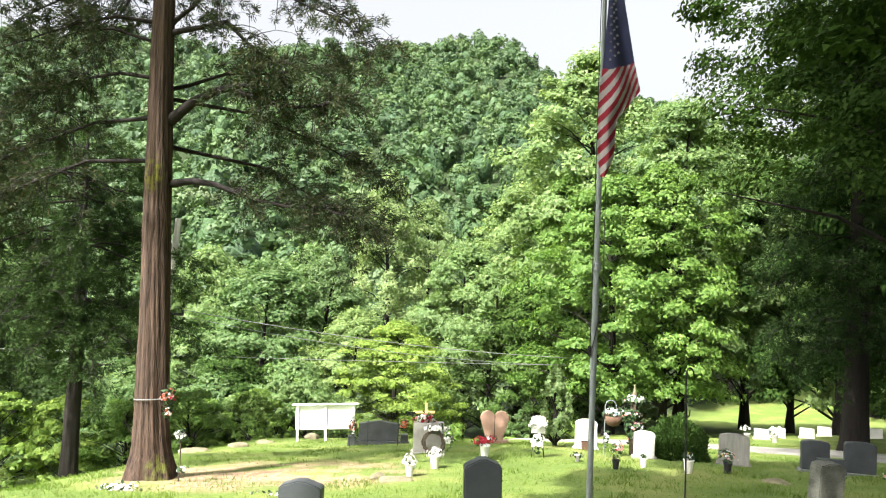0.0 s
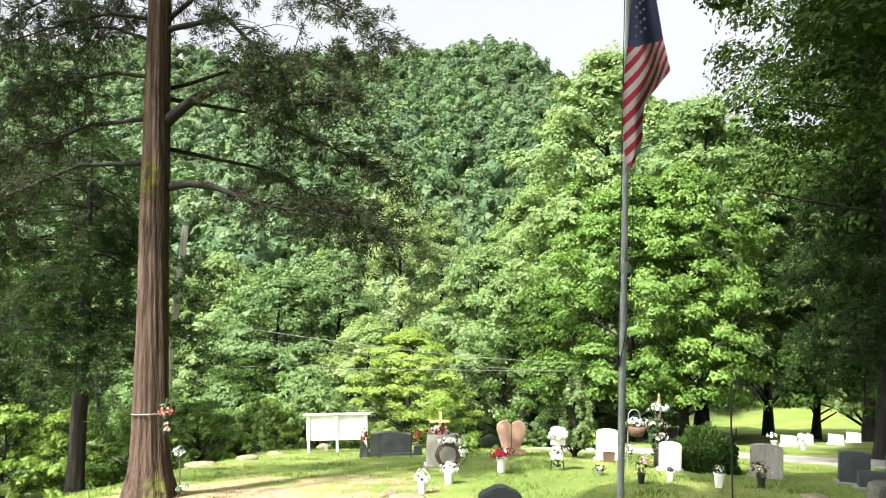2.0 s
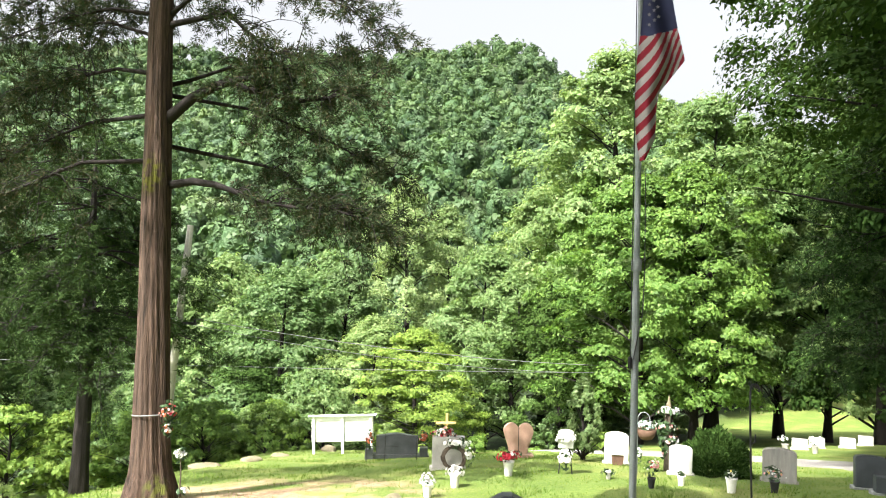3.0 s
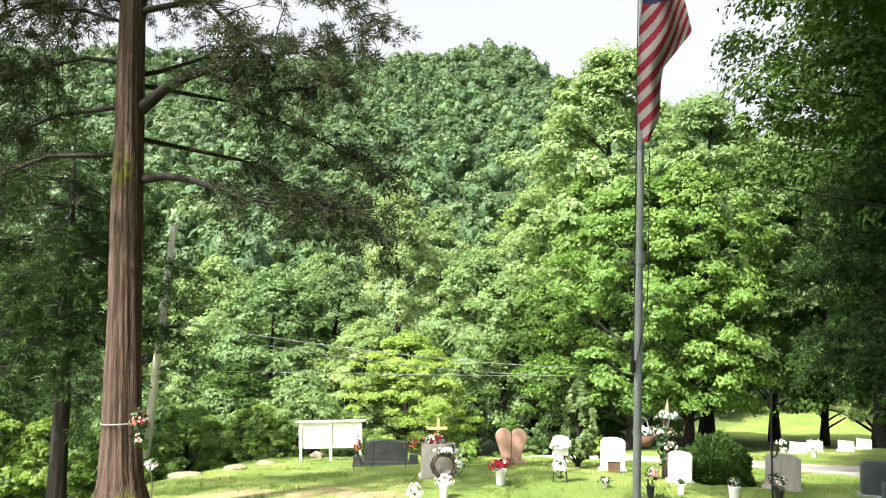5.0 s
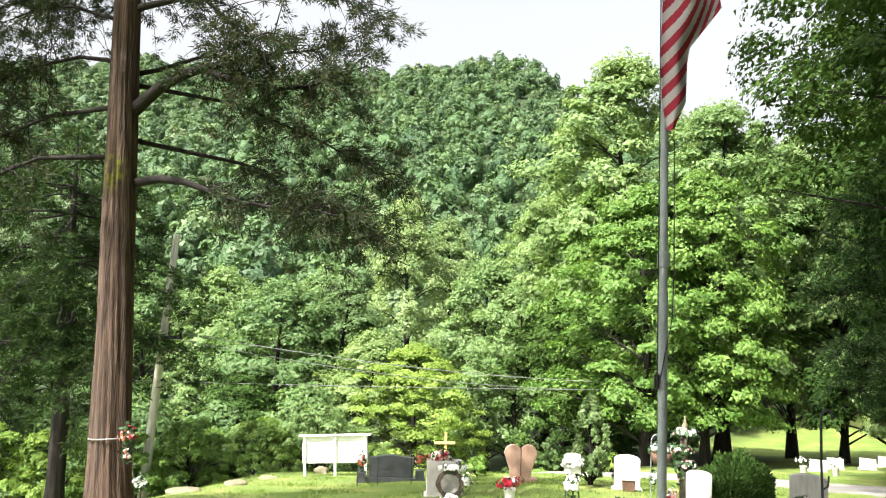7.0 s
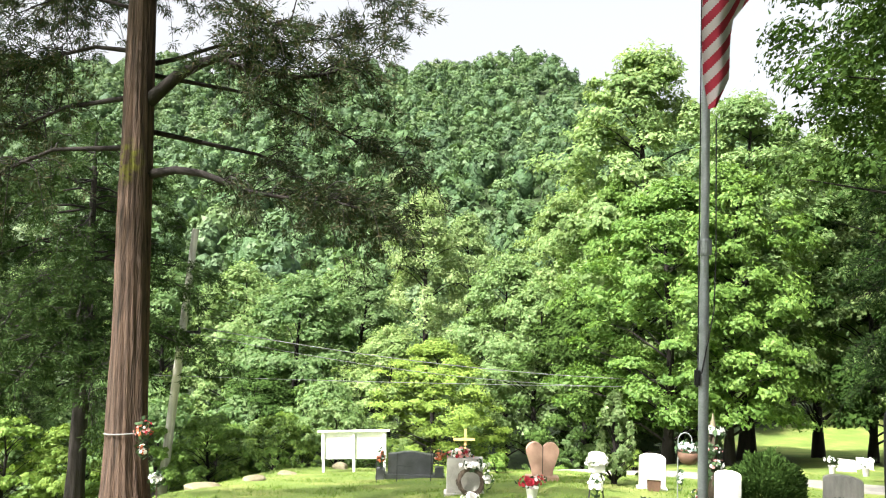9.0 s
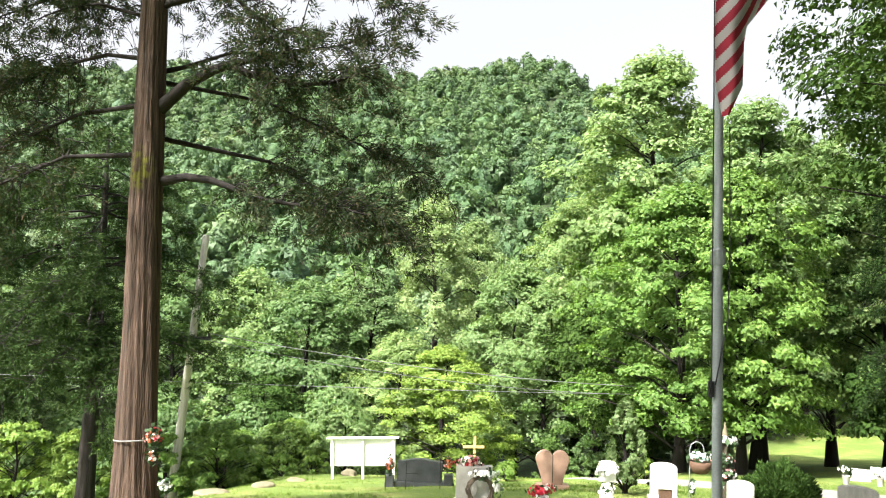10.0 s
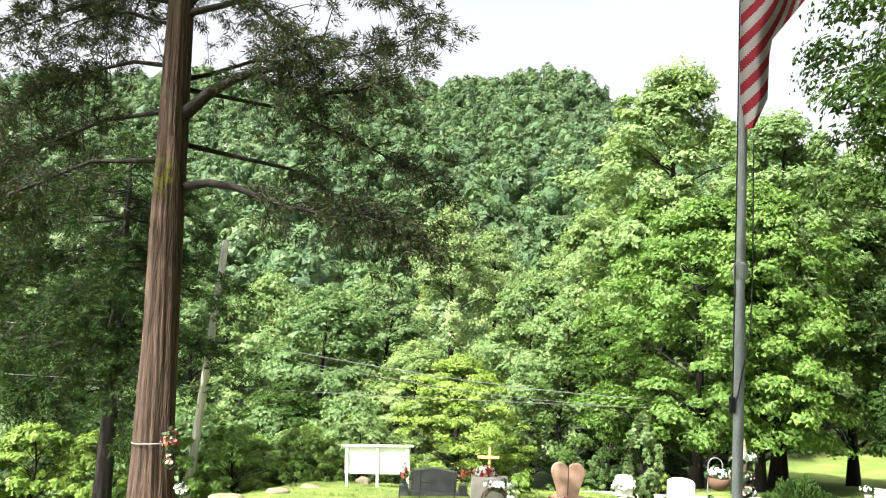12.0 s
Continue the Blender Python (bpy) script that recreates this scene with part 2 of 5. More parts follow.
def tube(points, radii, sides=8):
    """Vertices and quads of a bent, tapered tube."""
    pts = [Vector(p) for p in points]
    verts, faces = [], []
    for i, p in enumerate(pts):
        d = (pts[min(i + 1, len(pts) - 1)] - pts[max(i - 1, 0)]).normalized()
        a = d.orthogonal().normalized() if i == 0 else (a - d * a.dot(d)).normalized()
        b = d.cross(a)
        for k in range(sides):
            t = 2 * math.pi * k / sides
            verts.append(tuple(p + float(radii[i]) * (math.cos(t) * a + math.sin(t) * b)))
    for i in range(len(pts) - 1):
        for k in range(sides):
            j = (k + 1) % sides
            faces.append((i * sides + k, i * sides + j, (i + 1) * sides + j, (i + 1) * sides + k))
    return verts, faces


def tube_mesh(name, tubes, mat, smooth=True):
    verts, faces = [], []
    for v, f in tubes:
        base = len(verts)
        verts += v
        faces += [tuple(base + i for i in q) for q in f]
    me = fast_mesh(name, verts, faces, mat)
    if smooth:
        me.polygons.foreach_set("use_smooth", [True] * len(me.polygons))
    return me


def leaf_quads(rng, centre, normal, size, long=1.5, fold=0.18):
    """One folded, pointed leaf for each centre."""
    n = len(centre)
    normal = normal / (np.linalg.norm(normal, axis=1, keepdims=True) + 1e-9)
    r = rng.normal(size=(n, 3))
    a = np.cross(normal, r)
    a /= np.linalg.norm(a, axis=1, keepdims=True) + 1e-9
    b = np.cross(normal, a)
    s = size[:, None]
    lift = normal * s * fold
    verts = np.stack([centre - a * s * long * 0.5, centre + b * s * 0.5 + lift, centre + a * s * long * 0.5, centre - b * s * 0.5 + lift], 1)
    return verts.reshape(-1, 3), np.arange(4 * n).reshape(-1, 4)


def leaf_blades(rng, centre, normal, size, long=1.5):
    """One pointed blade for each centre, for crowns seen from afar."""
    n = len(centre)
    normal = normal / (np.linalg.norm(normal, axis=1, keepdims=True) + 1e-9)
    a = np.cross(normal, rng.normal(size=(n, 3)))
    a /= np.linalg.norm(a, axis=1, keepdims=True) + 1e-9
    b = np.cross(normal, a)
    s = size[:, None]
    back = centre - a * s * long * 0.38
    verts = np.stack([back - b * s * 0.52, back + b * s * 0.52, centre + a * s * long * 0.62], 1)
    return verts.reshape(-1, 3), np.arange(3 * n).reshape(-1, 3)


def sprig_blades(rng, base, way, size, width):
    """Short pointed sprigs of foliage from base along way."""
    n = len(base)
    way = way / (np.linalg.norm(way, axis=1, keepdims=True) + 1e-9)
    side = np.cross(way, rng.normal(size=(n, 3)))
    side /= np.linalg.norm(side, axis=1, keepdims=True) + 1e-9
    w = width[:, None]
    verts = np.stack([base - side * w, base + side * w, base + way * size[:, None]], 1)
    return verts.reshape(-1, 3), np.arange(3 * n).reshape(-1, 3)


def strand_tris(rng, base, way, size, width):
    """Thin pointed sprigs from base along way."""
    n = len(base)
    way = way / (np.linalg.norm(way, axis=1, keepdims=True) + 1e-9)
    side = np.cross(way, rng.normal(size=(n, 3)))
    side /= np.linalg.norm(side, axis=1, keepdims=True) + 1e-9
    tip = base + way * size[:, None]
    mid = base + way * size[:, None] * 0.45
    w = (width if np.ndim(width) else np.full(n, width))[:, None]
    verts = np.stack([base, mid + side * w, tip, mid - side * w], 1)
    return verts.reshape(-1, 3), np.arange(4 * n).reshape(-1, 4)


# ---------------------------------------------------------------- ground
def ground_sheet():
    xs, ys = axis(-900, 900, -18, 22, 0.4), axis(-120, 1100, -2, 46, 0.4)
    gx, gy = np.meshgrid(xs, ys)
    z = terrain(gx, gy)
    rng = np.random.default_rng(3)
    z = z + rng.normal(size=z.shape) * 0.012
    verts = np.stack([gx, gy, z], -1).reshape(-1, 3)
    w = len(xs)
    i = (np.arange(len(ys) - 1)[:, None] * w + np.arange(w - 1)[None]).ravel()
    m, n, l, b = material("turf", 0.95)
    turf = ramp(n, l, noise_node(n, l, 0.55, 6), [(0.3, (0.07, 0.118, 0.021)), (0.48, (0.118, 0.168, 0.033)), (0.68, (0.245, 0.24, 0.08))])
    fine = ramp(n, l, noise_node(n, l, 14.0, 4), [(0.3, (0.05, 0.092, 0.014)), (0.55, (0.105, 0.158, 0.028)), (0.75, (0.23, 0.235, 0.075))])
    soil = ramp(n, l, noise_node(n, l, 7.0, 5), [(0.3, (0.19, 0.125, 0.075)), (0.7, (0.36, 0.26, 0.17))])
    co = n.new("ShaderNodeTexCoord")
    # bare patch beside the big cedar, stretched along the slope
    mp = n.new("ShaderNodeMapping")
    mp.inputs["Location"].default_value = (1.05, -5.2, 1.0)
    mp.inputs["Scale"].default_value = (0.26, 0.32, 0.32)
    l.new(co.outputs["Object"], mp.inputs[0])
    grad = n.new("ShaderNodeTexGradient")
    grad.gradient_type = "SPHERICAL"
    l.new(mp.outputs[0], grad.inputs[0])
    bare = n.new("ShaderNodeMath")
    bare.operation = "MULTIPLY"
    l.new(ramp(n, l, grad.outputs["Fac"], [(0.02, (0, 0, 0)), (0.35, (1, 1, 1))]), bare.inputs[0])
    l.new(ramp(n, l, noise_node(n, l, 0.9, 5), [(0.38, (0, 0, 0)), (0.55, (1, 1, 1))]), bare.inputs[1])
    c = mix(n, l, 0.5, turf, fine)
    c = mix(n, l, bare.outputs[0], c, soil)
    # dark leaf litter under the woods, its tone deepened for tree shade
    shaded_litter = ramp(n, l, noise_node(n, l, 1.5, 5), [(0.3, (0.008, 0.016, 0.004)), (0.7, (0.024, 0.042, 0.011))])
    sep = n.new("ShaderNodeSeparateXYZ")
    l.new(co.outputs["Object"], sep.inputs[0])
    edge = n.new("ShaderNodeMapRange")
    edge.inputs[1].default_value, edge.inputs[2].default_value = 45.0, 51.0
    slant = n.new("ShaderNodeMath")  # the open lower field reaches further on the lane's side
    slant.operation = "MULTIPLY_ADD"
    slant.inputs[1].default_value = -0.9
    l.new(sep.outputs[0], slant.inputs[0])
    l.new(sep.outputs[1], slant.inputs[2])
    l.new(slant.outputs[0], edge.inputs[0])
    l.new(mix(n, l, edge.outputs[0], c, shaded_litter), b.inputs["Base Color"])
    bump(n, l, b, noise_node(n, l, 30.0, 4), 0.6, 0.03)
    # same dark tone painted as shade under the maples beside the lower field
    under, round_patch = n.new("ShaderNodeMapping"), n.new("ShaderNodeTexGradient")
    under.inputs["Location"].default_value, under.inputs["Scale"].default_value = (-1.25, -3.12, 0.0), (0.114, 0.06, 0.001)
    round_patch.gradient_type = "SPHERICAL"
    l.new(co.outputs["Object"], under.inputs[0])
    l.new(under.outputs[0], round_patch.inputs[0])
    maple_shade = ramp(n, l, round_patch.outputs["Fac"], [(0.02, (0, 0, 0)), (0.3, (1, 1, 1))])
    l.new(mix(n, l, maple_shade, b.inputs["Base Color"].links[0].from_socket, shaded_litter), b.inputs["Base Color"])
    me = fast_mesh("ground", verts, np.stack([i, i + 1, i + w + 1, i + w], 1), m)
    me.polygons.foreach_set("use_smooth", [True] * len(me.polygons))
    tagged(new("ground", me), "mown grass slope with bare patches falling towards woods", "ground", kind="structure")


ground_sheet()


def road_at(points, half, lift, name, mat, label, rise=0.0):
    """A strip laid on the terrain along a bent line."""
    pts = [np.array(p, float) for p in points]
    fine = []
    for a, b in zip(pts, pts[1:]):
        fine += [a + (b - a) * t for t in np.linspace(0, 1, 14, endpoint=False)]
    fine = np.array(fine + [pts[-1]])
    for _ in range(12):
        fine[1:-1] = (fine[:-2] + fine[1:-1] * 2 + fine[2:]) / 4
    verts, faces, cols = [], [], 9
    for i, p in enumerate(fine):
        d = fine[min(i + 1, len(fine) - 1)] - fine[max(i - 1, 0)]
        d /= np.linalg.norm(d)
        nrm = np.array([-d[1], d[0]])
        for k in range(cols):
            u = 2 * k / (cols - 1) - 1
            q = p + nrm * half * u * (1 + 0.05 * math.sin(i * 0.9 + 3 * u))
            verts.append((q[0], q[1], gz(*q) + (lift if 0 < k < cols - 1 else -0.05)))
    for i in range(len(fine) - 1):
        for k in range(cols - 1):
            a = i * cols + k
            faces.append((a, a + 1, a + cols + 1, a + cols))
    tagged(new(name, fast_mesh(name, verts, faces, mat)), label, name, kind="structure")


road_at([(-3.5, 36.2), (3.6, 33.5), (8.2, 29.0), (11.4, 24.6), (13.2, 20.0), (14.8, 12.0), (16, 0), (17, -20)], 1.7, 0.05, "road", GRAVEL, "pale gravel lane curving behind the graves")


# ---------------------------------------------------------------- trees
def broad_crown(seed, height, radius, low, clumps, leaves, size, mat, flat=0.5, tilt=0.4):
    """Crown of layered leaf sprays on an uneven envelope, and the trunk and limbs that bear them."""
    rng = np.random.default_rng(seed)
    phase = rng.uniform(0, 6.28, 6)
    centres, radii = [], []
    while len(centres) < clumps:
        u = rng.uniform(0.02, 1) ** 0.9
        a = rng.uniform(0, 2 * math.pi)
        prof = math.sin(math.pi * min(1, 0.12 + 0.88 * u) ** 0.8) ** 0.6
        lump = 1 + 0.22 * math.sin(3 * a + phase[0] + 5 * u) + 0.16 * math.sin(5 * a + phase[1] - 9 * u)
        r = radius * prof * lump * rng.uniform(0.25, 1) ** 0.45
        centres.append((r * math.cos(a), r * math.sin(a), low + (height - low) * u))
        radii.append(radius * rng.uniform(0.11, 0.25))
    centres, radii = np.array(centres), np.array(radii)
    pick = rng.integers(0, clumps, leaves)
    d = rng.normal(size=(leaves, 3))
    d /= np.linalg.norm(d, axis=1, keepdims=True)
    d[:, 2] = np.where(d[:, 2] < -0.2, -d[:, 2], d[:, 2])
    p = centres[pick] + d * radii[pick, None] * rng.uniform(0.35, 1.0, (leaves, 1)) * np.array([1, 1, flat])
    out = centres[pick] * np.array([1, 1, 0.0]) / radius * 2
    nrm = d * 0.75 + np.array([0, 0, tilt]) + out * 0.35 + rng.normal(size=(leaves, 3)) * 0.4
    v, f = leaf_blades(rng, p, nrm, size * rng.uniform(0.6, 1.35, leaves))
    crown = fast_mesh("crown", v, f, mat)
    tubes = []
    tr = height * 0.016 + 0.05
    line = [(0.02 * height * math.sin(i * 0.8 + phase[2]) * i / 8, 0.02 * height * math.cos(i * 0.7 + phase[3]) * i / 8, height * 0.93 * i / 8 - 0.3) for i in range(9)]
    tubes.append(tube(line, [tr * (1.5 if i == 0 else 1) * (1 - 0.105 * i) for i in range(9)], 9))
    for k in rng.permutation(clumps)[: min(clumps, 46)]:
        c = centres[k]
        z0 = max(low * 0.55, c[2] - 0.35 * math.hypot(c[0], c[1]) - 0.4)
        s = min(7.99, max(0, (z0 + 0.3) / (height * 0.93) * 8))
        a, b = Vector(line[int(s)]), Vector(line[int(s) + 1])
        st = a.lerp(b, s - int(s))
        en = Vector(c)
        mid = st.lerp(en, 0.5) + Vector((0, 0, 0.08 * (en - st).length))
        rr = tr * 0.28 * (1 - 0.08 * s)
        tubes.append(tube([st, mid, en], [rr, rr * 0.6, 0.012], 5))
    return tube_mesh("trunk", tubes, BARK_DARK_SHADED), crown


def tree_from(meshes, m, label, group="", category="tree", name="tree"):
    t = thing(name, m, label, category, group)
    part("trunk", meshes[0], None, t, "dark furrowed trunk and limbs")
    part("crown", meshes[1], None, t, "leafy crown")
    return t


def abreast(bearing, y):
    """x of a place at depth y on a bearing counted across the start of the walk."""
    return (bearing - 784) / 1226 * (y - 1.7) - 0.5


TALL = broad_crown(11, 24.0, 5.6, 3.8, 270, 46000, 0.175, LEAF_MID, 0.85)
ROUND = broad_crown(12, 14.0, 4.6, 1.8, 250, 38000, 0.135, LEAF_BRIGHT, 0.72, 0.5)
WOOD = broad_crown(13, 16.0, 5.0, 1.9, 210, 27000, 0.178, LEAF_MID, 0.9)
SLIM = broad_crown(14, 20.0, 4.2, 2.0, 220, 33000, 0.14, LEAF_PALE, 1.0)
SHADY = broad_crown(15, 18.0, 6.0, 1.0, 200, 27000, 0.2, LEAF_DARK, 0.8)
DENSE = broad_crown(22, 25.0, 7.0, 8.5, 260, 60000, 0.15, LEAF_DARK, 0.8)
BUSH = broad_crown(16, 4.0, 2.4, 0.1, 80, 10000, 0.12, LEAF_MID, 0.8)
SLIM_BUSH = broad_crown(24, 4.0, 2.0, 0.1, 90, 8000, 0.085, LEAF_PALE, 1.4, 0.1)
BUSH_BRIGHT = broad_crown(17, 4.2, 2.3, 0.1, 80, 9500, 0.125, LEAF_BRIGHT, 0.7, 0.6)

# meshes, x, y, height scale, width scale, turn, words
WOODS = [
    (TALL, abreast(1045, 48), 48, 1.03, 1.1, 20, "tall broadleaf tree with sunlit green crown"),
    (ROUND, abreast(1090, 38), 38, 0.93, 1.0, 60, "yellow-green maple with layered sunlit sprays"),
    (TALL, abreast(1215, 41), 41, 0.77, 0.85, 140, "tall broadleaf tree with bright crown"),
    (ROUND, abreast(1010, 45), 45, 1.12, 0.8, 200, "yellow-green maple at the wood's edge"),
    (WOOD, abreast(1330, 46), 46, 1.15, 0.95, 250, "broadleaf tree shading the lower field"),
    (SHADY, abreast(1500, 38), 38, 1.0, 0.9, 30, "shade-toned dark broadleaf tree beside the lower field"),
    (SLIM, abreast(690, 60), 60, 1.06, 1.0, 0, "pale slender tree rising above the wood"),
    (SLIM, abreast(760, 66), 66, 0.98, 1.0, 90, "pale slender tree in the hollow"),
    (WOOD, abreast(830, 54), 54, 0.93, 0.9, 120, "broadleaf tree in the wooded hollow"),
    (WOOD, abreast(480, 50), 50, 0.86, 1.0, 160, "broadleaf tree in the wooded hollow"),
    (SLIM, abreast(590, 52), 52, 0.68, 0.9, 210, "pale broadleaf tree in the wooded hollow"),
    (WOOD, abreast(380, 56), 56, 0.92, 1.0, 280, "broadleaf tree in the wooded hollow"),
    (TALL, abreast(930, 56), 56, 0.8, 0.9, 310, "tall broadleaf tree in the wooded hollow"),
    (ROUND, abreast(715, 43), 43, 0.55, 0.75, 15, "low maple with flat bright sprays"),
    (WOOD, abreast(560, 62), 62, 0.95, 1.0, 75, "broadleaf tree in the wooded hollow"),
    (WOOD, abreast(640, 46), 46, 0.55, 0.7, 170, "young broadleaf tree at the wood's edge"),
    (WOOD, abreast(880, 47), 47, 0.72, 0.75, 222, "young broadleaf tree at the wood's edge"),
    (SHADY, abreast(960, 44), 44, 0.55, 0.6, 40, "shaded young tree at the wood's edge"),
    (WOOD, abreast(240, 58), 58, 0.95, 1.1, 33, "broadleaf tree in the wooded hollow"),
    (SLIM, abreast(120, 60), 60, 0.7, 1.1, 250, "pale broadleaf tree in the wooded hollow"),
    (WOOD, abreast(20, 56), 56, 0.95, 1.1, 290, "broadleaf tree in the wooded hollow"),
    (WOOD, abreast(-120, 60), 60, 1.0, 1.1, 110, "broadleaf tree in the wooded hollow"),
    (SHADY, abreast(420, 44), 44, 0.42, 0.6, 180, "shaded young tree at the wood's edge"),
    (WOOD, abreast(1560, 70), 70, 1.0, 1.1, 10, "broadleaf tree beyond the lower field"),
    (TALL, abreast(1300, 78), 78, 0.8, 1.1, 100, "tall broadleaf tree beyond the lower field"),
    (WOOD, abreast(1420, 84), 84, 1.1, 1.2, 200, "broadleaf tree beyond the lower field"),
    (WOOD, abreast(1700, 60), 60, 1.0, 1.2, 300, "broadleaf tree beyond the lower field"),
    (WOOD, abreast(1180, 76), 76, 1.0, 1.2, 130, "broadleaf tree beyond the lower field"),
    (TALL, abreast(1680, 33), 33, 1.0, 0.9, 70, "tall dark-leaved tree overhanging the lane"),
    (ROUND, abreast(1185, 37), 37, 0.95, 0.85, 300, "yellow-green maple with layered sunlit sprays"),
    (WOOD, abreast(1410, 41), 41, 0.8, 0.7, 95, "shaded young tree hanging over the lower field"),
    (DENSE, 19.6, 30.5, 1.0, 0.9, 50, "great shade-toned dark-leaved tree overhanging the lane"),
    (SHADY, abreast(1640, 27), 27, 1.1, 0.8, 200, "shade-toned dark-leaved tree beside the lane"),
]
for meshes, x, y, hs, ws, turn, words in WOODS:
    tree_from(meshes, on_ground(x, y, turn) @ Matrix.Diagonal((ws, ws, hs, 1)), words, "woodland trees")
# unseen trees added to shade the front graves; NEAR's leaves reach into view
OVERHEAD_SHADE = broad_crown(18, 19.0, 6.0, 7.5, 170, 13000, 0.39, LEAF_DARK, 0.5)
HIGH_SHADE = broad_crown(19, 21.5, 4.8, 11.0, 150, 24000, 0.4, LEAF_DARK, 0.5)
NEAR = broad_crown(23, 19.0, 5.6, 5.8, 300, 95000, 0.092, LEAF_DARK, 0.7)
SHADE_TREES = [(OVERHEAD_SHADE, 3.4, -2.7, 80, 1.15), (NEAR, 9.7, 10.2, 200, 1.1), (NEAR, 11.6, 17.4, 320, 1.05), (OVERHEAD_SHADE, 5.2, 1.9, 140, 1.0), (HIGH_SHADE, -3.5, 2.9, 30, 1.0), (HIGH_SHADE, 1.7, 3.5, 75, 1.0), (HIGH_SHADE, 5.4, 6.4, 130, 1.15),
             (OVERHEAD_SHADE, 14.0, 3.0, 10, 1.1), (OVERHEAD_SHADE, 9.0, -6.0, 260, 1.2), (OVERHEAD_SHADE, 1.0, -9.5, 310, 1.2), (OVERHEAD_SHADE, -6.0, -9.0, 110, 1.1), (OVERHEAD_SHADE, 18.5, 13.0, 170, 1.1)]
for meshes, x, y, turn, s in SHADE_TREES:
    tree_from(meshes, on_ground(x, y, turn) @ Matrix.Diagonal((s, s, 1, 1)), "dark-leaved tree added at the top of the slope for its shade", "woodland trees")

BUSHES = [(BUSH_BRIGHT, -17.0, 28.2, 0.85), (BUSH_BRIGHT, -14.9, 29.2, 0.8), (BUSH_BRIGHT, -12.3, 28.6, 0.72), (BUSH_BRIGHT, -10.6, 30.6, 0.7), (SLIM_BUSH, -15.6, 23.6, 0.42), (SLIM_BUSH, -13.8, 22.6, 0.3), (BUSH_BRIGHT, -18.8, 27.6, 0.7), (BUSH, -14.2, 34, 1.1), (BUSH_BRIGHT, -12.2, 35, 1.0), (BUSH, -19.5, 35, 1.2), (BUSH, -10.2, 36, 0.9),
          (BUSH_BRIGHT, -9.0, 34.5, 0.75), (BUSH, -7.0, 37, 1.0), (BUSH, -3.6, 40, 0.4), (BUSH_BRIGHT, 0.5, 41, 0.4), (BUSH, 3.6, 41.5, 0.5), (BUSH, 5.6, 42, 0.4),
          (BUSH, 8.6, 46, 0.8), (BUSH, 12.4, 49, 0.9), (BUSH, 6.4, 45, 0.8), (BUSH, 14.8, 54, 1.0), (BUSH, 10.2, 52, 1.0), (BUSH, -22.5, 38, 1.4), (BUSH_BRIGHT, -11.3, 33.2, 0.6), (BUSH, -18, 42, 1.6), (BUSH, -13.5, 43, 1.5), (BUSH, -9.0, 43, 1.4)]
for k, (meshes, x, y, s) in enumerate(BUSHES):
    tree_from(meshes, on_ground(x, y, 47 * k) @ Matrix.Diagonal((s, s, s, 1)), "leafy green bush at the wood's edge", "woodland bushes", "bush", "bush")


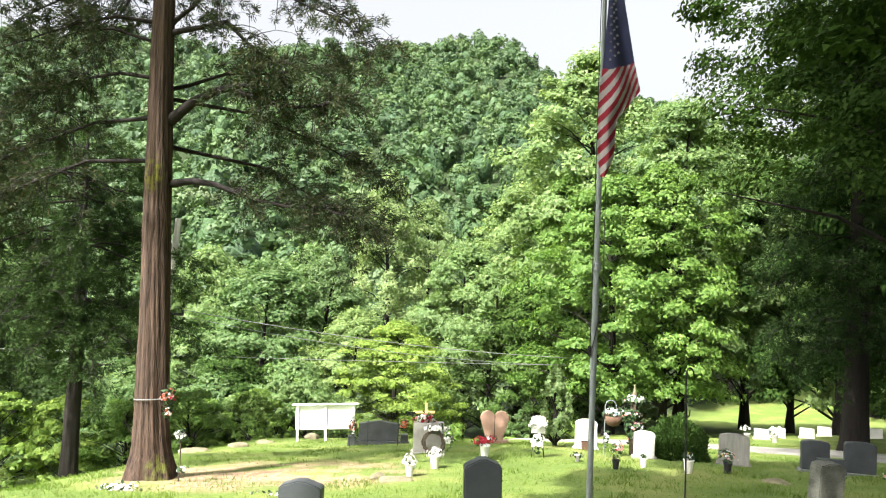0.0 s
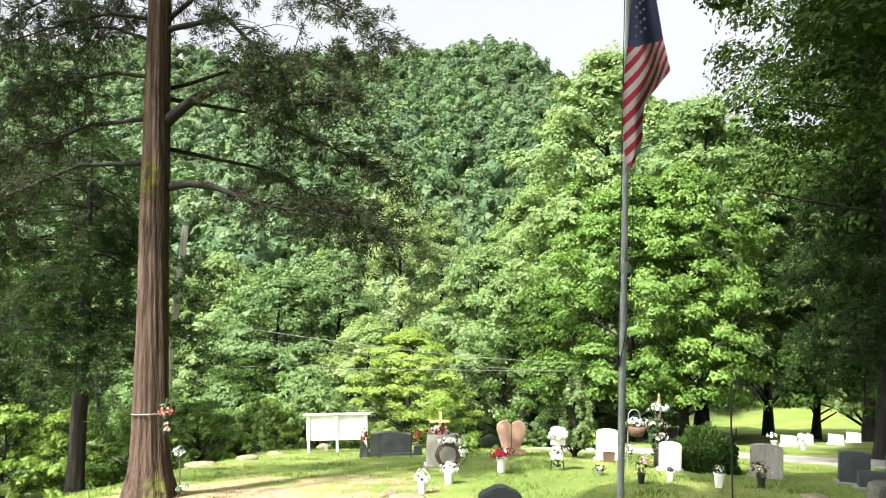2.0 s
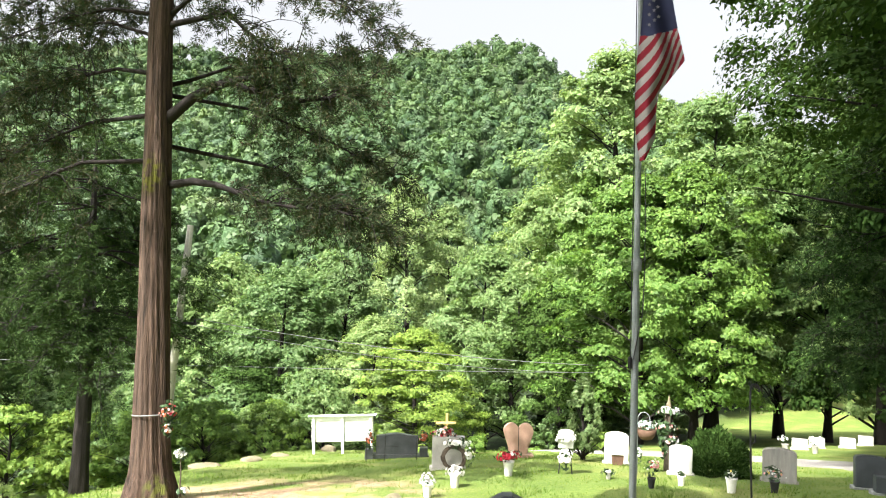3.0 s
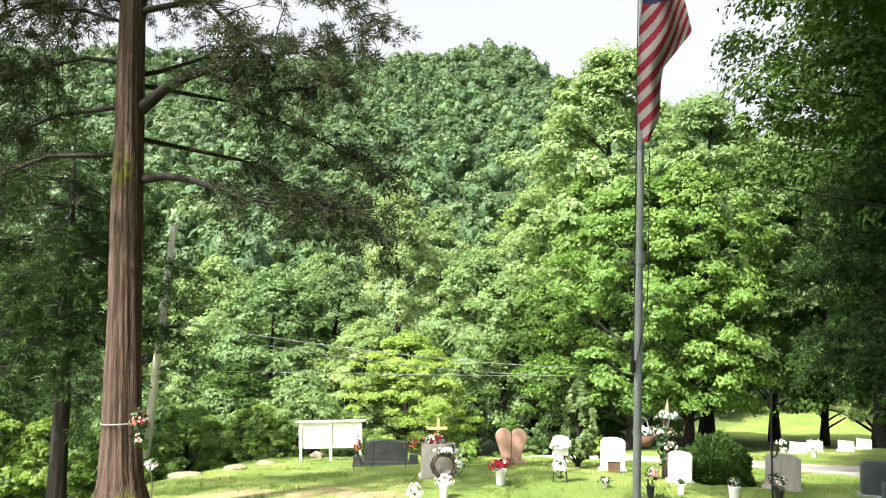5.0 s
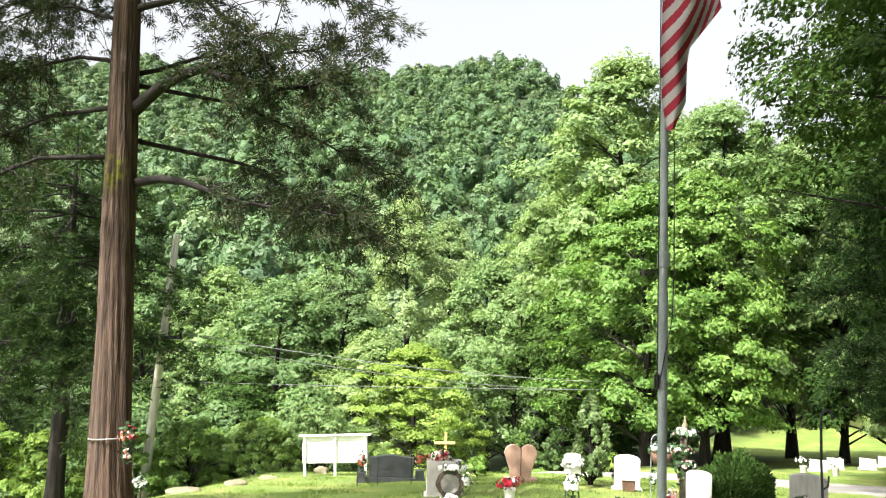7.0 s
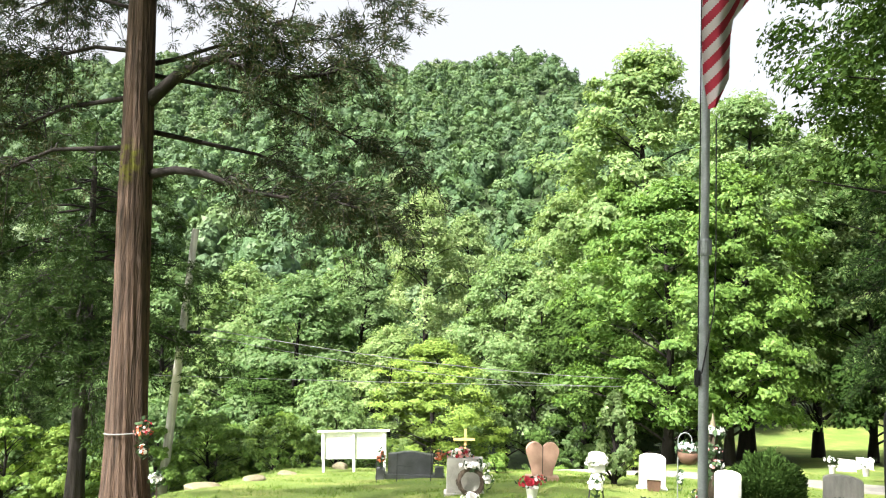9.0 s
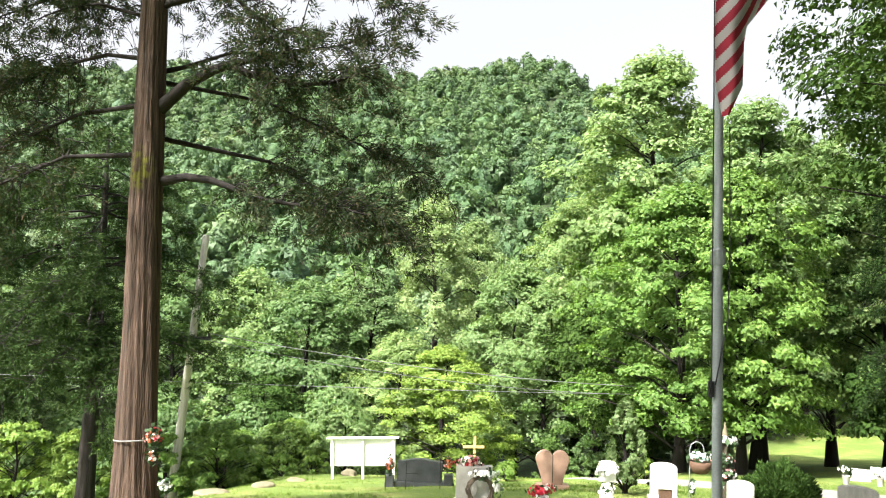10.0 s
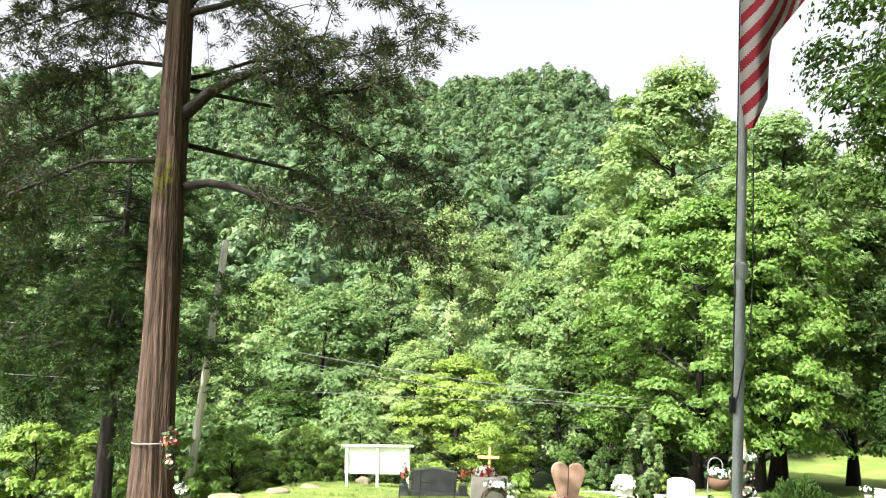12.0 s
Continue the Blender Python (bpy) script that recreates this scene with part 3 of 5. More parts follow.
def hill_forest():
    """The far hillside's canopy: many small crowns, each a dome of leaf clusters."""
    rng = np.random.default_rng(21)
    pts = []
    y = 92.0
    while y < 436:
        gap = 6.5 + y / 112
        x = -0.76 * y - 20
        while x < 0.34 * y + 10:
            pts.append((x + rng.uniform(-0.5, 0.5) * gap, y + rng.uniform(-0.6, 0.6) * gap))
            x += gap
        y += gap * (0.8 if y > 180 else 0.95)
    pts = np.array(pts)
    n, lobes, k = len(pts), 14, 26
    z = terrain(pts[:, 0], pts[:, 1]) + rng.uniform(-1.5, 3.0, n)
    r = rng.uniform(3.3, 5.4, n) * rng.choice([0.85, 1.0, 1.2], n)
    h = rng.uniform(1.0, 1.5, n) * r
    foot = np.stack([pts[:, 0], pts[:, 1], z + 0.8], 1)
    size = np.stack([r, r, h], 1)
    tone = np.clip(rng.normal(0.4, 0.25, n), 0, 1).astype(np.float32)

    def with_tone(me, per):
        me.attributes.new("tone", "FLOAT", "POINT").data.foreach_set("value", np.repeat(tone, per))
        return me

    # dim inner bodies
    bm = bmesh.new()
    bmesh.ops.create_icosphere(bm, subdivisions=2, radius=0.58)
    bmesh.ops.delete(bm, geom=[q for q in bm.verts if q.co.z < -0.6], context="VERTS")
    bm.verts.index_update()
    unit = np.array([q.co[:] for q in bm.verts])
    tri = np.array([[q.index for q in f.verts] for f in bm.faces])
    bm.free()
    body = foot[:, None] + unit[None] * size[:, None] * rng.uniform(0.8, 1.1, (n, len(unit)))[..., None]
    faces = (tri[None] + (np.arange(n) * len(unit))[:, None, None]).reshape(-1, 3)
    me = with_tone(fast_mesh("hillside_forest", body.reshape(-1, 3), faces, DOME_HILL), len(unit))
    tagged(new("hillside_forest", me), "dense green summer forest covering the far hill", "forest", kind="stuff")
    # sprays of leaves in uneven lobes round each crown
    a = rng.normal(size=(n, lobes, 3))
    a[..., 2] = np.abs(a[..., 2] + 0.25) - 0.35
    a /= np.linalg.norm(a, axis=2, keepdims=True)
    lobe = foot[:, None] + a * size[:, None] * rng.uniform(0.5, 0.8, (n, lobes))[..., None]
    d = rng.normal(size=(n, lobes, k, 3)) + a[:, :, None] * 1.1 + np.array([0, 0, 0.3])
    d /= np.linalg.norm(d, axis=3, keepdims=True)
    wide = (r[:, None] * rng.uniform(0.26, 0.46, (n, lobes)))[..., None, None]
    centre = lobe[:, :, None] + d * wide * rng.uniform(0.7, 1.05, (n, lobes, k))[..., None]
    nrm = d + rng.normal(size=d.shape) * 0.22
    s = (wide[..., 0] * rng.uniform(0.3, 0.6, (n, lobes, k))).ravel()
    v, f = leaf_blades(rng, centre.reshape(-1, 3), nrm.reshape(-1, 3), s, 1.2)
    me = with_tone(fast_mesh("hillside_leaves", v, f, LEAF_HILL), lobes * k * 3)
    tagged(new("hillside_leaves", me), "leafy canopy of the far hill's forest", "forest", kind="stuff")


hill_forest()


def cedar(seed, trunk_line, trunk_radii, given_limbs, limbs, low, top, reach, sprigs, spread=(0, 6.283), sides=88, bark=None, clear=0.0, needles=None, thick=1.0, heavy=(), bare=0.15, rise_power=1.25, fullness=()):
    """A cedar: a furrowed trunk, bent limbs with drooping twigs, and fine hanging foliage."""
    rng = np.random.default_rng(seed)
    line = np.array(trunk_line, float)

    def on_trunk(z):
        return np.array([np.interp(z, line[:, 2], line[:, 0]), np.interp(z, line[:, 2], line[:, 1]), z])

    # finely ringed trunk with fluted, furrowed bark that twists a little as it rises
    heights = np.concatenate([np.linspace(line[0, 2], 1.2, 10), np.linspace(1.5, line[-1, 2], 34)])
    radius = np.interp(heights, line[:, 2], trunk_radii)
    v, f = tube([tuple(on_trunk(h)) for h in heights], radius, sides)
    vv = []
    for i, p in enumerate(v):
        ring, k = divmod(i, sides)
        h, c = heights[ring], Vector(on_trunk(heights[ring]))
        t = 2 * math.pi * k / sides + 0.05 * h
        flare = math.exp(-max(0, h) / 0.5)
        flute = 0.05 * math.sin(5 * t + 0.3 * h) + 0.035 * math.sin(9 * t - 0.4 * h) + 0.03 * math.sin(17 * t + 0.9 * h) + 0.15 * flare * math.sin(4 * t + 1)
        strip = abs(math.sin(11 * t + 0.5 * math.sin(1.3 * h) + 0.25 * h)) ** 0.6 - 0.6  # peeling strips between furrows
        vv.append(tuple(c + (Vector(p) - c) * (1 + 0.8 * flute + 0.055 * strip * (1 + 0.5 * math.sin(3 * h + 5 * t)) + 0.02 * math.sin(27 * t + 2.1 * h))))
    trunk = tube_mesh("trunk", [(vv, f)], bark or BARK)
    paths = [np.array(g, float) for g in given_limbs]
    for k in range(limbs):
        z = low + (top - low) * ((k + rng.uniform(0, 1)) / limbs) ** rise_power
        a = rng.uniform(*spread)
        while clear and abs((a - clear + math.pi) % (2 * math.pi) - math.pi) < 0.75:
            a = rng.uniform(*spread)
        length = reach * rng.uniform(0.65, 1.05) * (1 - 0.45 * max(0, (z - low) / (top - low)) ** 1.5)
        st, rise = on_trunk(z), rng.uniform(-0.05, 0.32)
        pts = []
        for i in range(7):
            u = i / 6
            wob = 0.22 * math.sin(u * 5 + k)
            pts.append(st + np.array([math.cos(a + wob * 0.5) * length * u, math.sin(a + wob * 0.5) * length * u, length * (rise * u - 0.42 * u * u) + 0.12 * math.sin(9 * u + k)]))
        paths.append(np.array(pts))
    tubes, tw, base, way = [], [], [], []
    stout = len(given_limbs)
    per = max(6, int(sprigs / (len(paths) * 22 * 4)))
    for n_limb, p in enumerate(paths):
        span = np.linalg.norm(p[-1] - p[0])
        r0 = heavy[n_limb] if n_limb < len(heavy) else (0.03 if n_limb < stout else 0.012) + 0.009 * span
        taper = [r0 * (1 - 0.86 * (i / (len(p) - 1)) ** 0.8) for i in range(len(p))]
        tubes.append(tube([tuple(q) for q in p], taper, 8))
        for j in range(int((22 if n_limb >= stout else 30) * min(1.2, span / 3.6) * (fullness[n_limb] if n_limb < len(fullness) else 1))):
            s = rng.uniform(0.38 if n_limb < 2 else 0.2, 1.0) ** 0.7 * (len(p) - 1)
            i = min(int(s), len(p) - 2)
            st = p[i] + (p[i + 1] - p[i]) * (s - i)
            along = p[i + 1] - p[i]
            along /= np.linalg.norm(along)
            side = rng.normal(size=3) * np.array([1, 1, 0.45]) + along * 0.8
            side /= np.linalg.norm(side)
            ln = rng.uniform(0.35, 1.25)
            droop = rng.uniform(0.15, 0.75)
            q = [st + side * ln * t + np.array([0, 0, 0.22 * ln * math.sin(2.4 * t) - droop * ln * t * t]) for t in np.linspace(0, 1, 5)]
            tw.append(tube([tuple(c) for c in q], [0.014, 0.011, 0.008, 0.006, 0.004], 3))
            qa = np.array(q)
            if rng.uniform() < bare:
                continue
            for u in (0.45, 0.66, 0.85, 1.0):
                if rng.uniform() < 0.2:
                    continue
                k = min(int(u * 4), 3)
                c = qa[k] + (qa[k + 1] - qa[k]) * (u * 4 - k) + rng.normal(size=3) * 0.06
                d = rng.normal(size=(per, 3))
                d /= np.linalg.norm(d, axis=1, keepdims=True)
                wide = rng.uniform(0.1, 0.21) * math.sqrt(thick)
                base.append(c + d * np.array([1, 1, 0.7]) * wide * rng.uniform(0.1, 1.0, (per, 1)))
                way.append(d * 0.8 + side * 0.7 + rng.normal(size=(per, 3)) * 0.3 + np.array([0, 0, -0.1]))
    base, way = np.concatenate(base), np.concatenate(way)
    v, f = sprig_blades(rng, base, way, rng.uniform(0.05, 0.13, len(base)) * thick, rng.uniform(0.008, 0.015, len(base)) * thick)
    return trunk, [tube_mesh("limb", [t], BARK_DARK_SHADED) for t in tubes], tube_mesh("twig_spray", tw, BARK_DARK_SHADED), fast_mesh("foliage", v, f, needles or NEEDLES)


def cedar_tree(meshes, m, label):
    t = thing("cedar_tree", m, label, "tree", "cedars")
    part("trunk", meshes[0], None, t, "shaggy reddish-brown furrowed trunk")
    for limb in meshes[1]:
        part("limb", limb, None, t)
    tagged(part("twig_spray", meshes[2], None, t, "bare drooping dark twigs"), kind="stuff")
    tagged(part("foliage", meshes[3], None, t, "fine hanging cedar foliage"), kind="stuff")
    return t


BX, BY = -6.02, 15.45
BZ = gz(BX, BY)
big_line = [(0, 0, -0.3), (0, 0.0, 0.12), (-0.02, 0.02, 0.55), (-0.05, 0.05, 1.2), (-0.13, 0.13, 3.0), (-0.24, 0.25, 5.0), (-0.32, 0.35, 7.0), (-0.38, 0.42, 9.0), (-0.42, 0.5, 12.0), (-0.42, 0.5, 16.0)]
big_radii = [0.57, 0.45, 0.355, 0.315, 0.28, 0.262, 0.235, 0.205, 0.16, 0.03]
off = Vector((BX, BY, BZ))
limb_a = [(-6.28, 15.85, 4.3), (-5.97, 15.77, 4.53), (-5.64, 15.69, 4.78), (-5.18, 15.61, 4.99), (-4.86, 15.53, 5.06), (-4.5, 15.45, 4.88), (-4.07, 15.37, 4.79), (-3.54, 15.29, 4.65), (-2.96, 15.21, 4.69), (-2.24, 15.13, 4.92)]
limb_b = [(-6.33, 15.85, 3.05), (-6.01, 15.77, 3.11), (-5.58, 15.69, 3.17), (-5.11, 15.61, 3.11), (-4.78, 15.53, 3.0), (-4.31, 15.45, 2.82), (-3.63, 15.37, 2.7), (-2.83, 15.29, 2.66), (-2.2, 15.21, 2.5)]
limb_c = [(-6.39, 15.95, 6.15), (-6.14, 15.85, 6.25), (-5.58, 15.75, 6.33), (-5.02, 15.65, 6.43), (-4.76, 15.55, 6.17), (-4.42, 15.45, 5.84), (-4.09, 15.35, 5.57), (-3.57, 15.25, 5.5)]
limb_d = [(-6.44, 15.9, 6.3), (-6.57, 15.8, 6.41), (-7.29, 15.7, 6.47), (-7.98, 15.6, 6.27), (-8.66, 15.5, 5.97), (-9.5, 15.4, 5.6)]
limb_a_fork = [(-4.88, 15.52, 5.06), (-4.38, 15.4, 5.1), (-3.89, 15.3, 5.2)]
limb_g = [(-6.4, 15.95, 6.29), (-6.09, 15.85, 6.54), (-5.74, 15.75, 6.76), (-5.37, 15.65, 7.09), (-4.79, 15.55, 7.39)]
limb_j = [(-6.42, 15.9, 5.88), (-6.73, 16.0, 6.1), (-7.56, 16.1, 6.35), (-8.29, 16.2, 6.3), (-9.2, 16.3, 6.0)]
limb_k = [(-6.37, 16.0, 5.06), (-5.96, 16.25, 5.25), (-5.26, 16.5, 5.6), (-4.4, 16.75, 5.7), (-3.51, 17.0, 5.9), (-2.6, 17.2, 6.2)]
limb_e = [(-6.2, 16.1, 3.9), (-4.6, 17.0, 3.7), (-3.2, 17.6, 3.0), (-2.2, 18.0, 2.4)]
limb_f = [(-6.3, 16.0, 4.9), (-4.8, 17.2, 4.9), (-3.2, 17.8, 4.3), (-1.8, 18.2, 3.6)]
limb_h = [(-6.5, 16.0, 4.5), (-8.0, 16.4, 4.4), (-9.8, 16.8, 3.8), (-11.3, 17.0, 3.0)]
limb_l = [(-6.45, 16.0, 5.3), (-7.4, 16.2, 5.45), (-8.4, 16.4, 5.3), (-9.6, 16.6, 4.9), (-11.0, 16.8, 4.2)]
limb_i = [(-6.4, 16.0, 3.6), (-7.8, 15.8, 3.5), (-9.2, 15.6, 2.8), (-10.4, 15.4, 1.9)]
given = [[tuple(Vector(p) - off) for p in g] for g in (limb_a, limb_b, limb_c, limb_d, limb_a_fork, limb_g, limb_j, limb_k, limb_e, limb_f, limb_h, limb_i, limb_l)]
cedar_tree(cedar(5, big_line, big_radii, given, 46, 10.0, 15.4, 4.8, 260000, clear=-1.19, rise_power=1.0, bare=0.12, heavy=(0.135, 0.1, 0.08, 0.06, 0.075, 0.07, 0.05, 0.055, 0.05, 0.05, 0.055, 0.055, 0.05), fullness=(1.5, 1.7, 1.1, 0.8, 1.3, 1.0, 0.8, 1.3, 1.6, 1.6, 2.3, 2.3, 2.0)), Matrix.Translation(off), "tall cedar with bare lower trunk on the grass slope")
small_line = [(0, 0, -0.3), (0, 0, 0.3), (0.02, 0, 2), (0.05, 0, 4.5), (0.0, 0.1, 8), (0, 0.1, 13)]
SX, SY = -13.3, 26.4
SZ = gz(SX, SY)
low_limb = [(-13.39, 26.4, -1.1), (-13.69, 26.4, -0.93), (-14.66, 26.4, -0.65), (-16.02, 26.4, -0.63), (-17.19, 26.4, -1.04)]
dead_limb = [(-13.2, 26.3, 0.0), (-12.55, 26.0, -0.5), (-11.95, 25.9, -0.95), (-11.26, 25.8, -1.58)]
spur_limb = [(-13.2, 26.3, 0.1), (-12.29, 26.1, -0.02), (-11.5, 26.0, -0.19), (-10.92, 25.9, -0.1)]
given = [[tuple(Vector(p) - Vector((SX, SY, SZ))) for p in g] for g in (low_limb, dead_limb, spur_limb)]
SMALL = cedar(6, small_line, [0.38, 0.3, 0.26, 0.23, 0.16, 0.03], given, 60, 6.2, 12.8, 4.9, 200000, sides=32, bark=BARK_DARK_SHADED, clear=-0.15, needles=NEEDLES_DARK, thick=1.45, heavy=(0.09, 0.05, 0.05))
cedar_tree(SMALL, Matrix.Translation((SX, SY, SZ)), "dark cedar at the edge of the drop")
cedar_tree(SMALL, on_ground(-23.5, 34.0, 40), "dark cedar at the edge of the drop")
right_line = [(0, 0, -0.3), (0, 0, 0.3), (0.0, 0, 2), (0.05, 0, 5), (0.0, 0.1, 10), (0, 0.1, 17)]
RIGHT = cedar(8, right_line, [0.5, 0.41, 0.37, 0.31, 0.17, 0.03], [], 70, 3.6, 16.0, 3.0, 170000, sides=32, bark=BARK_DARK_SHADED, needles=NEEDLES_DARK, thick=1.6, bare=0.05)
cedar_tree(RIGHT, on_ground(13.7, 25.2), "big dark cedar beside the lane")


# ---------------------------------------------------------------- headstones
def outline(kind, w, h):
    """Front outline of a stone, from its foot up and round."""
    a = w / 2
    if kind == "flat":
        return [(-a, 0), (a, 0), (a, h), (-a, h)]
    if kind == "arch":
        return [(-a, 0), (a, 0)] + [(a * math.cos(t), h * 0.86 + h * 0.14 * math.sin(t)) for t in np.linspace(0, math.pi, 13)]
    if kind == "peak":
        return [(-a, 0), (a, 0), (a, h * 0.9), (a * 0.45, h * 0.985), (0, h), (-a * 0.45, h * 0.985), (-a, h * 0.9)]
    if kind == "shoulder":
        return [(-a, 0), (a, 0), (a, h * 0.915), (a * 0.86, h * 0.945), (a * 0.42, h * 0.98), (a * 0.2, h), (-a * 0.2, h), (-a * 0.42, h * 0.98), (-a * 0.86, h * 0.945), (-a, h * 0.915)]
    if kind == "tablet":
        return [(-a, 0), (a, 0), (a * 1.02, h * 0.9), (a * 0.9, h * 0.97), (a * 0.4, h), (-a * 0.4, h), (-a * 0.9, h * 0.97), (-a * 1.02, h * 0.9)]
    if kind == "serp":
        return [(-a, 0), (a, 0), (a, h * 0.88)] + [(a * u, h * (0.94 + 0.06 * math.cos(math.pi * u))) for u in np.linspace(0.85, -0.85, 11)] + [(-a, h * 0.88)]
    r = a * 0.52  # heart: two round lobes drawn in to a narrow foot
    lobes = [(a - r + r * math.cos(t), h - r + r * math.sin(t)) for t in np.linspace(-0.42, math.pi * 0.95, 16)]
    return [(-a * 0.6, 0), (a * 0.6, 0), (a * 0.68, h * 0.22)] + lobes + [(-x, z) for x, z in lobes[::-1]] + [(-a * 0.68, h * 0.22)]


def slab(points, depth, bevel=0.012, m=None):
    bm = bmesh.new()
    front = [bm.verts.new((x, -depth / 2, z)) for x, z in points]
    back = [bm.verts.new((x, depth / 2, z)) for x, z in points]
    bm.faces.new(front)
    bm.faces.new(back[::-1])
    k = len(points)
    for i in range(k):
        bm.faces.new((front[i], back[i], back[(i + 1) % k], front[(i + 1) % k]))
    bmesh.ops.recalc_face_normals(bm, faces=bm.faces[:])
    if bevel:
        rim = [e for e in bm.edges if abs(e.verts[0].co.y - e.verts[1].co.y) < 1e-6]
        bmesh.ops.bevel(bm, geom=rim, offset=bevel, segments=2, affect="EDGES")
    if m is not None:
        bmesh.ops.transform(bm, matrix=m, verts=bm.verts[:])
    return bm


def headstone(kind, w, h, depth, mat, base_mat, m, label, base=(0.1, 0.05), group="headstones"):
    t = thing("headstone", m, label, "headstone", group)
    bm = slab(outline(kind, w, h), depth, m=Matrix.Translation((0, 0, base[1])))
    part("tablet", bm, mat, t)
    bm = bmesh.new()
    box(bm, 0, 0, base[1] / 2 - 0.15, w + base[0], depth + 0.14, base[1] + 0.3, 0.012)
    part("base", bm, base_mat, t, "rough stone base")
    return t


headstone("shoulder", 0.345, 1.0, 0.14, GRANITE, GRANITE_ROUGH, on_ground(-0.04, 8.1, 3, 0, 0, -1), "dark grey granite headstone with rock-pitched edges")
headstone("shoulder", 0.4, 0.77, 0.14, GRANITE, GRANITE_ROUGH, on_ground(-1.72, 8.2, -4), "dark grey granite headstone with peaked top")
headstone("arch", 0.5, 0.62, 0.1, MARBLE_SHADED, GREY_STONE, on_ground(4.66, 18.8, -14), "pale marble headstone with gently arched top")
headstone("arch", 0.68, 0.7, 0.2, STONE_SHADED, STONE_SHADED, on_ground(6.65, 18.3, -24), "weathered grey headstone beside a round bush")
headstone("tablet", 0.58, 0.66, 0.16, GRANITE, GRANITE_ROUGH, on_ground(8.2, 17.6, -12), "dark grey granite headstone beside the lane")
headstone("tablet", 0.6, 0.66, 0.18, GRANITE, GRANITE_ROUGH, on_ground(8.8, 16.9, -16), "dark grey granite headstone beside the lane")
headstone("flat", 0.55, 0.3, 0.2, GRANITE, GRANITE_ROUGH, on_ground(7.95, 16.5, -14), "low grey granite marker between headstones")
headstone("arch", 0.6, 0.78, 0.14, MARBLE, MARBLE, on_ground(3.75, 21.2, -6), "white marble headstone with arched top")
headstone("serp", 1.36, 0.66, 0.22, GRANITE_BLACK, GRANITE_BLACK, on_ground(-2.38, 25.6, 4), "wide dark granite family headstone", (0.72, 0.16))
headstone("flat", 0.78, 0.74, 0.24, GREY_STONE, GREY_STONE, on_ground(-0.64, 19.8, 5), "grey headstone hung with a twig wreath")
heart_stone = headstone("heart", 0.86, 0.86, 0.16, PINK_GRANITE, PINK_GRANITE, on_ground(1.32, 22.8, 2), "rose granite headstone shaped like a heart", (0.0, 0.14))
headstone("tablet", 0.34, 0.84, 0.2, GRANITE_SHADED, GRANITE_SHADED, on_ground(4.14, 10.0, 12, 0, 2, 2), "weathered dark granite headstone with rough top")
for x, y in ((16.0, 35.1), (17.5, 35.3), (19.3, 37.0), (20.6, 35.0), (14.6, 33.8)):
    headstone("flat", 0.62, 0.42, 0.2, MARBLE, MARBLE, on_ground(x, y, -20), "small pale headstone in the lower field")

bm = bmesh.new()
box(bm, 0, -0.083, 0.56, 0.022, 0.012, 0.72, 0.003)
part("joint", bm, TWIG, heart_stone, "dark joint between the two halves")

# ---------------------------------------------------------------- flagpole
PX, PY = 1.24, 9.48
PZ = gz(PX, PY)
pole_thing = thing("flagpole", Matrix.Translation((PX, PY, PZ)), "grey steel flagpole standing in the grass", "flagpole")
part("pole", tube_mesh("pole", [tube([(0, 0, -0.3), (0, 0, 2.8), (0, 0, 2.82), (0, 0, 5.2), (0, 0, 5.22), (0, 0, 7.6)], [0.035, 0.035, 0.030, 0.030, 0.026, 0.024], 16)], STEEL), None, pole_thing)

# ---------------------------------------------------------------- notice board
sign = thing("notice_board", on_ground(-4.8, 29.6, 4, 0, 0, -2.2), "blank white notice board on white posts", "sign board")
bm = bmesh.new(); box(bm, 0, 0, 0.95, 2.36, 0.04, 0.95, 0.006)
part("panel", bm, PAINT_WHITE, sign)
for x in (-1.1, 0.0, 1.1):
    bm = bmesh.new(); box(bm, x, -0.06, 0.65, 0.085, 0.08, 1.6, 0.006)
    part("post", bm, PAINT_WHITE, sign)
bm = bmesh.new(); box(bm, 0, -0.06, 1.48, 2.6, 0.2, 0.04, 0.006)
part("cap_rail", bm, PAINT_WHITE, sign)


# ---------------------------------------------------------------- flowers
def rosette_mesh(name, mat):
    """A silk flower head: two rings of cupped petals round a bud, one unit across."""
    bm = bmesh.new()
    for ring, (r, lift, k) in enumerate(((0.5, 0.1, 7), (0.32, 0.24, 5))):
        for i in range(k):
            a = 2 * math.pi * (i + 0.4 * ring) / k
            w = math.pi / k * 1.25
            p = [(0, 0, 0.02), (r * 0.7 * math.cos(a - w), r * 0.7 * math.sin(a - w), lift), (r * math.cos(a), r * math.sin(a), lift * 1.15), (r * 0.7 * math.cos(a + w), r * 0.7 * math.sin(a + w), lift)]
            bm.faces.new([bm.verts.new(q) for q in p])
    r = bmesh.ops.create_icosphere(bm, subdivisions=1, radius=0.14)
    bmesh.ops.translate(bm, verts=r["verts"], vec=(0, 0, 0.16))
    me = bpy.data.meshes.new(name)
    bm.to_mesh(me)
    bm.free()
    me.materials.append(mat)
    return me


ROSE = {m.name: rosette_mesh("flower", m) for m in (PETAL_RED, PETAL_WHITE, PETAL_PINK, PETAL_ORANGE, PETAL_TEAL, PETAL_YELLOW)}


